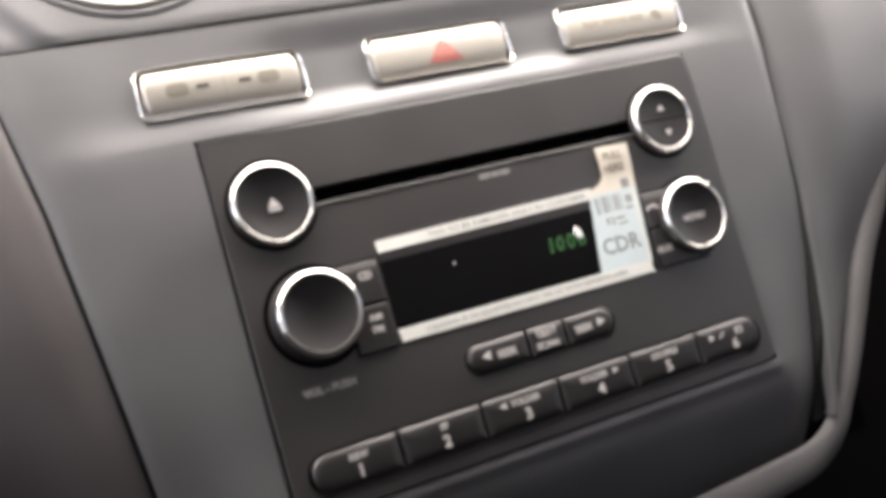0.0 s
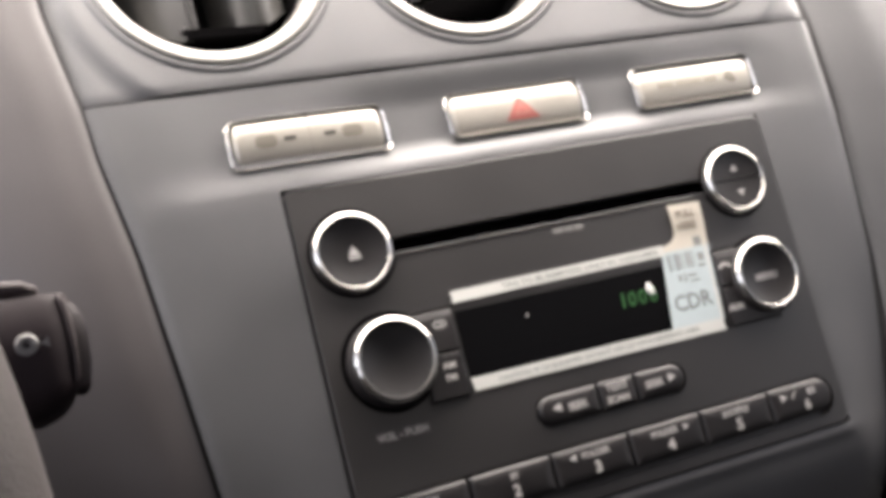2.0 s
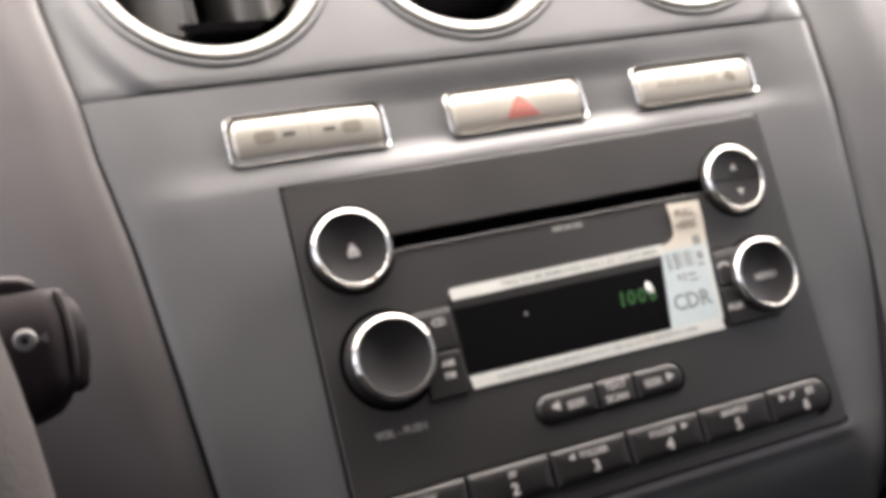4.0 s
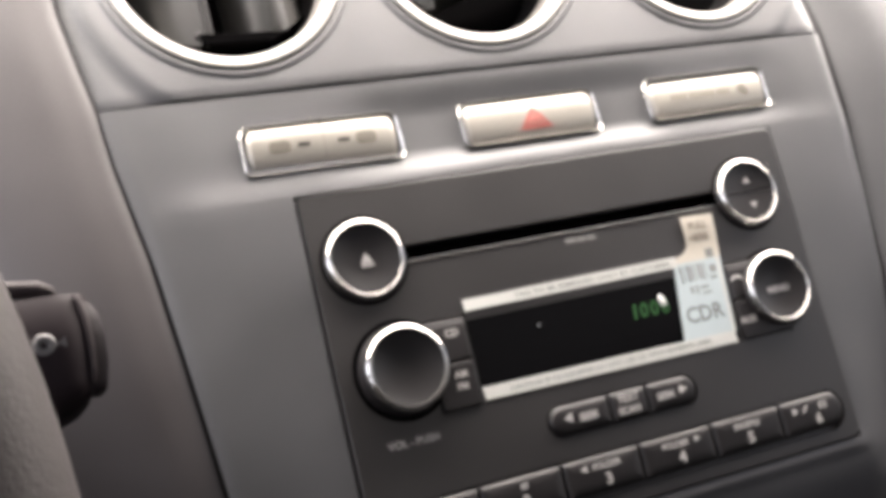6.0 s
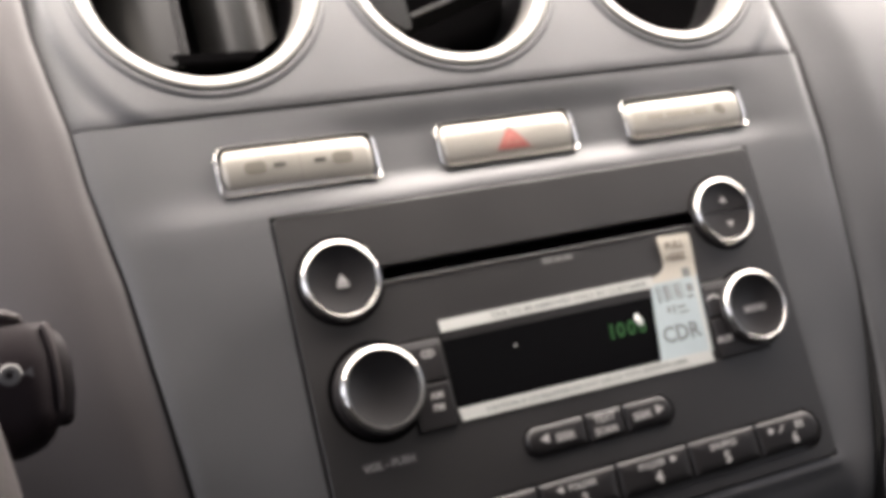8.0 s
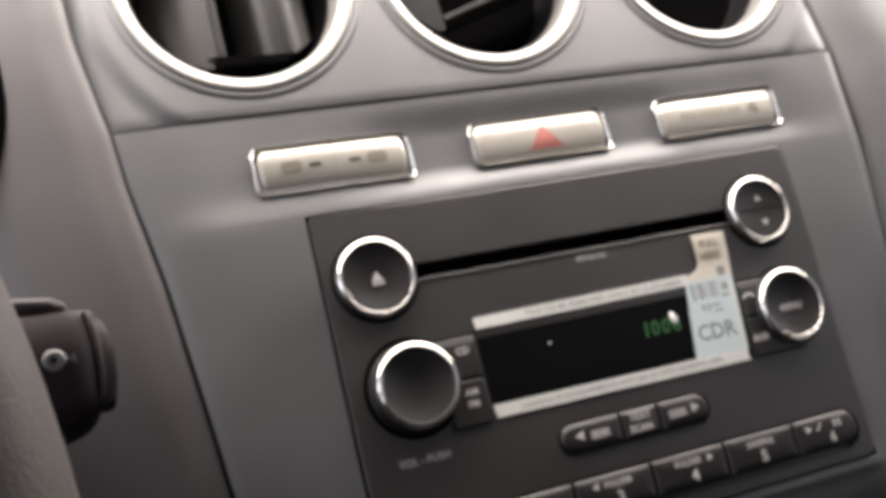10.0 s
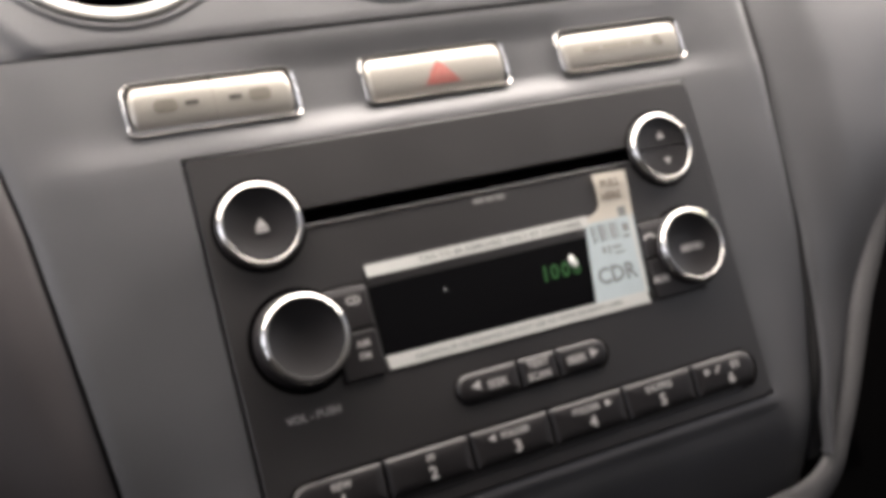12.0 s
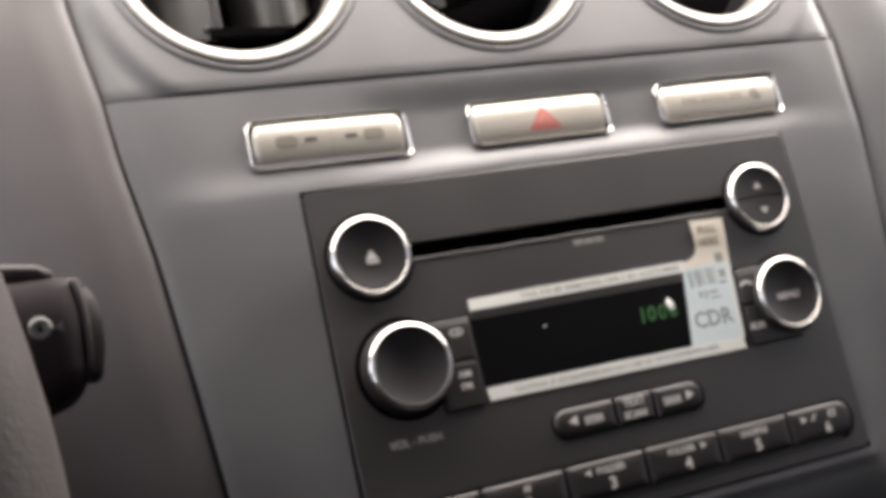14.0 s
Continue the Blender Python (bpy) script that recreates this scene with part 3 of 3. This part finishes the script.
def triangle_left(x, z, s):
    return [(x - s * 0.55, z), (x + s * 0.45, z - s * 0.5), (x + s * 0.45, z + s * 0.5)]


def triangle_right(x, z, s):
    return [(x + s * 0.55, z), (x - s * 0.45, z + s * 0.5), (x - s * 0.45, z - s * 0.5)]


def radio_unit():
    radio = thing("car_radio", (95, 0, -121), "dark grey car radio with chrome ringed knobs, slot and display", "car radio", forward=PROUD)
    face = rrect(0, 189.6, -120.6, 0, (2.6, 3.4, 2.2, 2.2), 6)
    wells = [rrect(27, 162, -26.3, -20.9, 0.8, 3), rrect(46.6, 150.4, -77.2, -43.6, 1.0, 3),
             rrect(5.6, 185.4, -116.2, -101.6, 7.0, 8), rrect(66.4, 126.2, -94.6, -83.4, 5.5, 8),
             rrect(31.5, 46.0, -77.6, -47.2, 0.8, 3), rrect(151.0, 174.0, -77.4, -48.2, 0.8, 3)]
    plate = part("faceplate", pierced(face, wells, -0.6, 16, [12, 2.6, 2.6, 2.6, 2.6, 2.6], 0.45), RADIO_BLACK, radio)
    part("disc_slot", box(27.1, 161.9, 4.0, 11.0, -26.25, -20.95), VOID_BLACK, radio, "black disc slot")
    part("slot_lip", slab(rrect(30, 160, -27.2, -26.3, 0.3, 2), -1.0, 0.2, 0.3), RADIO_BLACK, radio)
    # round buttons
    eject = dished_button(radio, "eject_button", 17.7, -23.6, 13.3, -3.6, "round eject button with chrome ring")
    part("eject_symbol", polygon([(16.1, -24.7), (20.3, -24.7), (18.1, -21.4)], -1.3), MARK_WHITE, eject)
    part("eject_bar", polygon(quad(16.2, 20.3, -25.9, -25.1), -1.3), MARK_WHITE, eject)
    volume_knob(radio)
    tune = dished_button(radio, "tuning_rocker", 170.1, -23.8, 12.9, -3.8, "round split tuning rocker with chrome ring", 1.6, True)
    part("up_mark", polygon([(169.4, -20.4), (172.4, -20.4), (170.9, -18.0)], -2.2), MARK_WHITE, tune)
    part("down_mark", polygon([(169.9, -27.9), (171.4, -30.3), (172.9, -27.9)], -2.2), MARK_WHITE, tune)
    menu = dished_button(radio, "menu_button", 170.5, -61.0, 13.6, -5.0, "round menu button with chrome ring", 2.2)
    part("menu_lettering", words("MENU", 170.9, -61.6, 2.6, -2.3), MARK_WHITE, menu)
    # upright keys beside the display
    for name, loop, text, x, z in (("disc_key", (32, 45.6, -61.7, -47.6), "CD", 40.6, -52.5), ("phone_key", (151.4, 173.6, -61.9, -48.6), "", 154.6, -54.4),
                                   ("aux_key", (151.4, 173.6, -77.0, -62.5), "AUX", 154.8, -70.1)):
        k = part(name, ledge_key(*loop, -1.6), KEY_BLACK, radio, "dark upright key with a sloped upper edge") if name != "aux_key" else key(radio, name, rrect(*loop, 0.9, 3), -1.6, "dark upright key", 0.7)
        if text:
            part("lettering", words(text, x, z, 2.5, -1.6), MARK_WHITE, k)
        else:
            arc = [(x + 3 * math.cos(a), z - 1.4 + 2.4 * math.sin(a)) for a in (radians(20 + 14 * i) for i in range(11))]
            arc += [(x + 2.2 * math.cos(a), z - 1.7 + 1.7 * math.sin(a)) for a in (radians(160 - 14 * i) for i in range(11))]
            part("handset_symbol", polygon(arc, -1.6), MARK_WHITE, k)
    k = key(radio, "band_key", rrect(32, 45.6, -77.2, -62.3, 0.9, 3), -1.6, "dark upright key", 0.7)
    part("lettering", words("AM", 40.4, -66.2, 2.3, -1.6), MARK_WHITE, k)
    part("lettering", words("FM", 40.2, -70.1, 2.3, -1.6), MARK_WHITE, k)
    # display
    show = part("display", slab(rrect(47.0, 150.0, -76.8, -44.0, 0.8, 3), -0.5, 1.6, 0.4), GLASS_BLACK, radio, "glossy black display")
    ledge = sheet(steps(47.2, 131.0, 6), [-49.4, -48.6, -47.4, -46.0], lambda x, z: (x, -0.56 - 0.22 * (z + 49.4) / 3.4, z))
    part("upper_ledge", thicken(ledge, 0.3), RADIO_BLACK, show, "dark grey upper edge of the display", smooth=50)
    for d, x in (("1", 110.2), ("0", 113.9), ("0", 118.3), ("6", 122.7)):
        part("digit", words(d, x, -58.6, 5.4, -0.5, 0.06, 1.0, 0.1), GREEN, show, "green lit digit")
    # seek keys
    for name, x0, x1, radii in (("seek_key", 67.2, 90.2, (4.9, 1.0, 1.0, 4.9)), ("text_key", 90.9, 105.2, 1.0), ("seek_key", 105.9, 125.4, (1.0, 4.9, 4.9, 1.0))):
        k = domed_key(radio, name, (x0, x1, -93.9, -84.0), radii, -1.9, "dark pill key")
        if name == "text_key":
            part("lettering", words("TEXT", 97.6, -86.6, 2.5, -1.9), MARK_WHITE, k)
            part("lettering", words("SCAN", 97.2, -90.6, 2.5, -1.9), MARK_WHITE, k)
        elif x0 < 70:
            part("arrow", polygon(triangle_left(73.8, -88.4, 3.2), -1.9), MARK_WHITE, k)
            part("lettering", words("SEEK", 81.6, -89.1, 2.6, -1.9), MARK_WHITE, k)
        else:
            part("lettering", words("SEEK", 112.4, -88.9, 2.6, -1.9), MARK_WHITE, k)
            part("arrow", polygon(triangle_right(119.6, -88.3, 3.2), -1.9), MARK_WHITE, k)
    # preset keys
    cuts = [6.6, 36.9, 67.0, 97.0, 126.8, 156.4, 184.6]
    texts = ("REW", "FF", "FOLDER", "FOLDER", "SHUFFLE", "")
    for i in range(6):
        radii = (5.8, 1.0, 1.0, 5.8) if i == 0 else (1.0, 5.8, 5.8, 1.0) if i == 5 else 1.0
        k = domed_key(radio, "preset_key", (cuts[i] + 0.35, cuts[i + 1] - 0.35, -114.6, -102.5), radii, -2.1, "dark preset key")
        x = (22.4, 52.4, 83.0, 110.6, 140.8, 169.4)[i]
        if texts[i]:
            part("lettering", words(texts[i], x, -105.8, 2.2, -2.1), MARK_WHITE, k)
        if i == 2:
            part("arrow", polygon(triangle_left(74.4, -105.8, 2.4), -2.1), MARK_WHITE, k)
        if i == 3:
            part("arrow", polygon(triangle_right(119.6, -105.8, 2.4), -2.1), MARK_WHITE, k)
        if i == 5:
            part("play_symbol", polygon(triangle_right(162.4, -106.2, 2.6), -2.1), MARK_WHITE, k)
            part("slash", polygon([(165.6, -107.4), (166.2, -107.4), (168.2, -105.0), (167.6, -105.0)], -2.1), MARK_WHITE, k)
            for bx in (174.0, 176.0):
                part("pause_bar", polygon(quad(bx - 0.5, bx + 0.5, -107.4, -104.8), -2.1), MARK_WHITE, k)
        part("digit", words("123456"[i], (22.2, 52.2, 82.8, 112.3, 141.4, 172.0)[i], -110.4, 4.0, -2.1), MARK_WHITE, k)
    # printing on the face
    part("volume_lettering", words("VOL - PUSH", 20.0, -83.5, 2.5, -0.6), MARK_SOFT, plate)
    part("slot_lettering_bar", bars([(90.6, 94.6, -30.6, -28.6), (95.2, 98.6, -30.6, -28.8), (99.2, 102.6, -30.6, -28.6)], -0.6), MARK_DIM, plate)
    return radio


# ---- the removable sticker over the display ----
TAG_L = [(-77.8, 125.4), (-73.2, 126.4), (-60, 128.4), (-45.6, 130.6), (-43.3, 131.0), (-42.7, 133.6), (-41.6, 136.4), (-39.5, 138.1), (-36, 138.4), (-28.6, 137.9)]
TAG_R = [(-77.8, 148.4), (-60, 149.8), (-45, 151.0), (-36, 151.8), (-29.4, 151.9)]


def tag_y(z):
    return -0.9 - 0.9 * smooth01((z + 46) / 18)


def sticker():
    st = thing("sticker", (98, -0.6, -60), "white removable label strip with pull tab stuck over the radio display", "sticker", forward=PROUD)
    top = sheet(steps(0, 1, 12), steps(0, 1, 2), lambda u, v: (47.3 + 84.6 * u, -0.95, -46.5 + 3.9 * v + 0.2 * u))
    part("top_strip", thicken(top, 0.25), PAPER, st, smooth=50)
    low = sheet(steps(0, 1, 14), steps(0, 1, 2), lambda u, v: (47.3 - 0.5 * v + 101 * u, -1.0, -76.3 + 4.3 * v - 0.7 * u))
    part("bottom_strip", thicken(low, 0.25), PAPER, st, smooth=50)

    def tag(z0, z1, n, lift):
        def at(u, v):
            z = z0 + (z1 - z0) * v
            lo, hi = between(TAG_L, z), between(TAG_R, z)
            return (lo + (hi - lo) * u, tag_y(z) - lift, z - 0.5 * u * smooth01((z + 40) / 10))
        return thicken(sheet(steps(0, 1, 10), steps(0, 1, n), at), 0.2)

    part("film", tag(-73.4, -45.2, 14, 0.0), FILM, st, "bluish printed film", smooth=50)
    part("tab", tag(-45.2, -28.6, 20, 0.0), TAB_PAPER, st, "cream pull tab", smooth=50)

    def on_tag(bm):
        for v in bm.verts:
            v.co.y += tag_y(v.co.z)
        return bm

    part("tab_lettering", on_tag(words("PULL", 144.4, -32.6, 2.9, -0.10, 0.05, 0.95)), BROWN_INK, st)
    part("tab_lettering", on_tag(words("HERE", 143.8, -37.0, 2.9, -0.10, 0.05, 0.95)), BROWN_INK, st)
    part("film_lettering", on_tag(words("CDR", 137.8, -64.2, 6.0, 0.02, 0.05, 0.98, 0.0)), INK, st)
    code = [(132.0 + 1.55 * i, 132.0 + 1.55 * i + (0.9, 0.5, 1.1)[i % 3], -52.6 + 0.35 * (i % 2), -46.4) for i in range(8)]
    part("bar_code", on_tag(bars(code[:3], 0.02, 0.05)), INK, st)
    part("bar_code", on_tag(bars(code[3:], 0.02, 0.05)), FAINT_INK, st)
    for q in ((145.0, 148.4, -45.0, -41.6), (134.6, 136.0, -56.6, -54.2), (137.0, 138.0, -57.2, -54.0), (138.8, 142.6, -55.6, -54.6), (139.4, 143.4, -57.6, -56.8), (144.4, 147.4, -52.8, -51.6), (145.0, 147.8, -50.6, -47.6)):
        part("print_bar", on_tag(bars([q], 0.02, 0.05)), FAINT_INK, st)
    part("strip_lettering", words("TAG TO BE REMOVED ONLY BY CUSTOMER", 97.6, -44.4, 1.75, -0.97, 0.05, 1.36), FAINT_INK, st)
    part("strip_lettering", words("CAUTION: IF CD EQUIPPED DO NOT USE CD WITH ADHESIVE LABEL", 96.8, -74.5, 1.75, -1.02, 0.05, 1.31), FAINT_INK, st)
    part("edge_strip", thicken(sheet(steps(0, 1, 3), steps(0, 1, 14), lambda u, v: (147.2 + 1.3 * u + 1.7 * v, tag_y(-73 + 28 * v) - 0.06, -73 + 28 * v)), 0.04), PAPER, st, smooth=50)
    return st


def specks():
    dab = thing("adhesive_dab", (122, -0.6, -56.4), "small white glossy adhesive dab on the display", "residue", forward=PROUD)
    bm = bmesh.new()
    bmesh.ops.create_uvsphere(bm, u_segments=20, v_segments=12, radius=1.0)
    for v in bm.verts:
        x, y, z = v.co
        v.co = (122.0 + 1.35 * x * (1 - 0.35 * z) - 0.5 * z, -0.6 + 0.45 * y, -56.6 + 2.3 * z)
    part("dab", bm, DAB, dab, "", 60)
    fleck = thing("dust_fleck", (72.6, -0.5, -56), "tiny pale dust fleck on the display", "dust", forward=PROUD)
    part("fleck", slab([(72.2, -56.4), (73.0, -56.1), (72.8, -55.5), (72.2, -55.7)], -0.62, -0.45, 0.04), MARK_WHITE, fleck)


# ---- dash on either side, cluster, trim ----
CLUSTER = rrect(-330, -83.0, -12, 200, 70, 16)


def in_cluster(x, z):
    """Whether a place lies inside the cluster's opening."""
    dx, dz = max(0, x - (-83.0 - 70)), max(0, (-12 + 70) - z)
    return x < -83 - 3.5 and z > -12 + 3.5 and math.hypot(dx, dz) < 70 - 3.5


def left_dash():
    dash = thing("dashboard_driver_side", (-110, 0, -150), "grey brown grained plastic dashboard beside the steering column", "dashboard", kind="structure")
    vs = steps(-330, -160, 10) + steps(-160, 170, 110)[1:]

    def at(d, z):
        x = left_edge(z) - 1.5 + 0.5 * smooth01((z + 20) / 60) - d
        y = 0.8 * (max(0, 4 - d) / 4) ** 2 - 1.5 * smooth01(d / 14) + 0.0042 * max(0, d - 10) ** 2
        return (x, y + 0.0020 * max(0, -10 - max(z, -200)) ** 2 * (0.4 + 0.6 * smooth01(d / 40)), z)

    seal = sheet([-2.6, 0.2], steps(-170, 150, 100), lambda d, z: (left_edge(z) + d, 2.2 + 0.0008 * max(0, -10 - z) ** 2, z))
    part("seam_seal", thicken(seal, 3), DASH_LOW, dash, "dark seal in the seam", smooth=50)
    part("panel", thicken(sheet([0, 1, 2, 3, 4] + steps(6, 50, 22) + steps(56, 300, 20), vs, at, lambda d, z: d < 180 and not in_cluster(left_edge(z) - 0.8 - d, z)), 8), DASH_GREY, dash, smooth=50)


def cluster():
    c = thing("instrument_cluster", (-200, 10, 80), "black instrument cluster with a dark rounded bezel", "instrument cluster")
    loop = CLUSTER
    part("bezel", frame_ring(loop, 4.4, -1.0, 30), VOID_BLACK, c, "glossy black bezel")
    part("inner_rim", frame_ring(inset(loop, 4.7), 1.3, 0.6, 34), VANE_GREY, c)
    part("dial_face", slab(inset(loop, 6.2), 24, 34, 1), VOID_BLACK, c)


RIM_PATH = [(345, -2, 30), (314, 2, -18), (288, 5, -48), (270, 6, -69), (256, 6, -88), (247, 6, -102), (239.2, 6, -116), (230, 6, -131), (219.5, 6, -146), (209.5, 6, -156.5), (197, 7, -162.5), (180, 8, -164.5), (155, 9, -166.5), (100, 10.5, -170), (20, 11, -173), (-30, 11, -172)]


def right_dash():
    dash = thing("dashboard_passenger_side", (300, 0, -60), "grey grained plastic dashboard on the passenger side", "dashboard", kind="structure")
    rim = sorted(((z, x) for x, _, z in spline(RIM_PATH[:11], 10)), key=lambda q: q[0])

    def at(u, z):
        lo = right_edge(z) + 1.3
        hi = between(rim, z) if z < 30 else 330 + (z - 30) * 0.6
        hi = max(hi, lo + 1)
        x = lo + (hi - lo) * u
        d = x - lo
        y = (0.5 + 1.0 * smooth01((z + 150) / 50)) * (max(0, 4 - d) / 4) ** 2 - 4.5 * smooth01(d / 30) + 0.0008 * max(0, d - 30) ** 2
        y += 9.5 * smooth01(u) * smooth01((-30 - z) / 70) + LEAN * 0.8 * (math.hypot(z, 45) + z)
        return Vector((x, y, z))

    us = [0, 0.01, 0.02, 0.03, 0.045] + steps(0.06, 1, 36)
    part("panel", thicken(sheet(us, steps(-149, 160, 104), at), 5), CONSOLE_GREY, dash, smooth=50)
    seal = sheet([-1.4, 3.2], steps(-150, 150, 100), lambda d, z: (right_edge(z) + d, 2.4 + 7 * smooth01((-115 - z) / 35) + LEAN * max(0, z - 37), z))
    part("seam_seal", thicken(seal, 3), DASH_LOW, dash, "dark seal in the seam", smooth=50)
    trim = thing("console_trim", (200, 8, -160), "light grey plastic trim rail sweeping round the console foot", "trim", kind="structure")
    path = spline(RIM_PATH, 10)
    radii = [7.5 if p.z > 0 else between([(-175, 8.5), (-169, 8.0), (-166, 7.2), (-160, 5.6), (-152, 4.6), (-145, 4.1), (-118, 4.5), (-90, 5.4), (-60, 7.2), (0, 9.0)], p.z) for p in path]
    flat = [between([(-175, 0.3), (-163, 0.35), (-152, 0.7), (-140, 0.8)], p.z) for p in path]
    part("rail", sweep(path, radii, 20, flat), TRIM_GREY, trim, smooth=50)
    # one flat near-black sheet takes the place of the shaded footwell
    under = thing("under_dash", (280, 60, -250), "lower dash and footwell sheet, its darkness put into the colour", "dashboard", kind="structure")
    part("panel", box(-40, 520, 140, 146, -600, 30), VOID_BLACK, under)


# ---- steering wheel, column, stalk ----
WHEEL = (-267.0, -180.0, -92.7)


def wheel():
    w = thing("steering_wheel", WHEEL, "dark grey grained leather steering wheel", "steering wheel")
    cx, cy, cz = WHEEL
    bm = bmesh.new()
    rows = []
    for i in range(160):
        a = 2 * math.pi * i / 160
        ca, sa = math.cos(a), math.sin(a)
        rows.append([bm.verts.new((cx + (169 + 16 * math.cos(b)) * ca, cy + 17.5 * math.sin(b), cz + (169 + 16 * math.cos(b)) * sa)) for b in (2 * math.pi * k / 28 for k in range(28))])
    for a, b in zip(rows, rows[1:] + rows[:1]):
        bridge(bm, a, b)
    part("rim", bm, LEATHER, w, "grained leather rim", 60)
    part("hub", slab(rrect(cx - 75, cx + 75, cz - 70, cz + 60, 34, 8), cy + 8, cy + 50, 10), HUB_GREY, w)
    for a in (-12, 192, 270):
        ca, sa = math.cos(radians(a)), math.sin(radians(a))
        pts = [(cx + r * ca, cy + y, cz + r * sa) for r, y in ((60, 26), (110, 20), (160, 4))]
        part("spoke", sweep(spline(pts, 5), [20, 19.5, 19, 18.5, 18, 17, 16, 15, 14, 13, 12], 14, 0.42), HUB_GREY, w, smooth=50)
    col = thing("steering_column", (cx, -60, cz), "dark grey plastic steering column shroud", "steering column")
    part("shroud", lathe([(20, -140), (42, -132), (50, -110), (54, 40), (54, 60)], cx, cz, 40, True, True), HUB_GREY, col, smooth=50)


def stalk():
    s = thing("wiper_stalk", (-216, -98, -70), "black plastic wiper stalk with a washer symbol", "stalk")
    arm = [(-222, -98, -74), (-170, -98, -64), (-125, -98, -55), (-96, -97, -50)]
    part("arm", sweep(spline(arm, 6), [9 + 0.05 * i for i in range(19)], 16, 0.8), STALK_BLACK, s, smooth=50)
    side = [(-62.0, -83.0), (-61.0, -78.6), (-59, -76.0), (-56, -74.6), (-44, -73.4), (-38, -73.2), (-36.3, -74.0)]
    bm = sheet(steps(0, 1, 10), steps(-62, -36.3, 40), lambda u, z: (-99 + (between(side, z) + 99) * u, -100 + (5.5 * ((z + 52) / 16) ** 2 if z > -52 else 14 * ((z + 52) / 11.5) ** 4) + 3.0 * smooth01((u - 0.84) / 0.16), z))
    head = part("head", thicken(bm, 14), STALK_BLACK, s, smooth=50)
    edge = [(-57.8, -73.4), (-57.2, -72.2), (-52, -71.1), (-46, -70.8), (-42, -71.2), (-39.4, -72.1), (-37.6, -73.5)]
    bm = sheet(steps(0, 1, 8), steps(-57.8, -37.6, 30), lambda u, z: (-76.5 + (between(edge, z) + 76.5) * u, -97.6 + (5.5 * ((z + 52) / 16) ** 2 if z > -52 else 10 * ((z + 52) / 11.5) ** 4) + 1.6 * u * u, z))
    part("end_cap", thicken(bm, 10), STALK_GREY, s, "rounded grey end cap", smooth=50)
    part("upper_lever", sweep([(-104, -90, -32.4), (-88, -90, -33.0), (-82, -89.6, -33.7), (-79.6, -89.2, -34.6), (-79.0, -89.0, -35.6)], [2.0, 2.0, 1.9, 1.4, 0.6], 14, 1.2), STALK_EDGE, s, "thin grey upper lever, its lit tone put into the colour", smooth=50)
    bead = [(-75.3, -94.6, -37.3), (-74.8, -95.3, -38.4), (-74.2, -96.5, -42), (-74.0, -97.6, -48), (-74.3, -97.6, -54), (-75.2, -96.2, -57)]
    part("bead", sweep(spline(bead, 5), [0.75 - 0.012 * i for i in range(26)], 12, 0.8), STALK_EDGE, s, "paler bead beside the end cap", smooth=50)
    part("symbol_ring", frame_ring(ring_points(-82.7, -47.0, 2.3, 20), 1.7, -100.1, -99.3), MARK_STALK, head, "pale washer symbol")
    part("symbol_spray", polygon([(-80.4, -46.8), (-79.6, -46.9), (-78.6, -46.0), (-78.5, -48.2), (-79.6, -47.3), (-80.4, -47.4)], -99.75), MARK_STALK, head)


stack_panel()
upper_panel()
vents()
radio_unit()
switches()
sticker()
specks()
left_dash()
right_dash()
cluster()
wheel()
stalk()
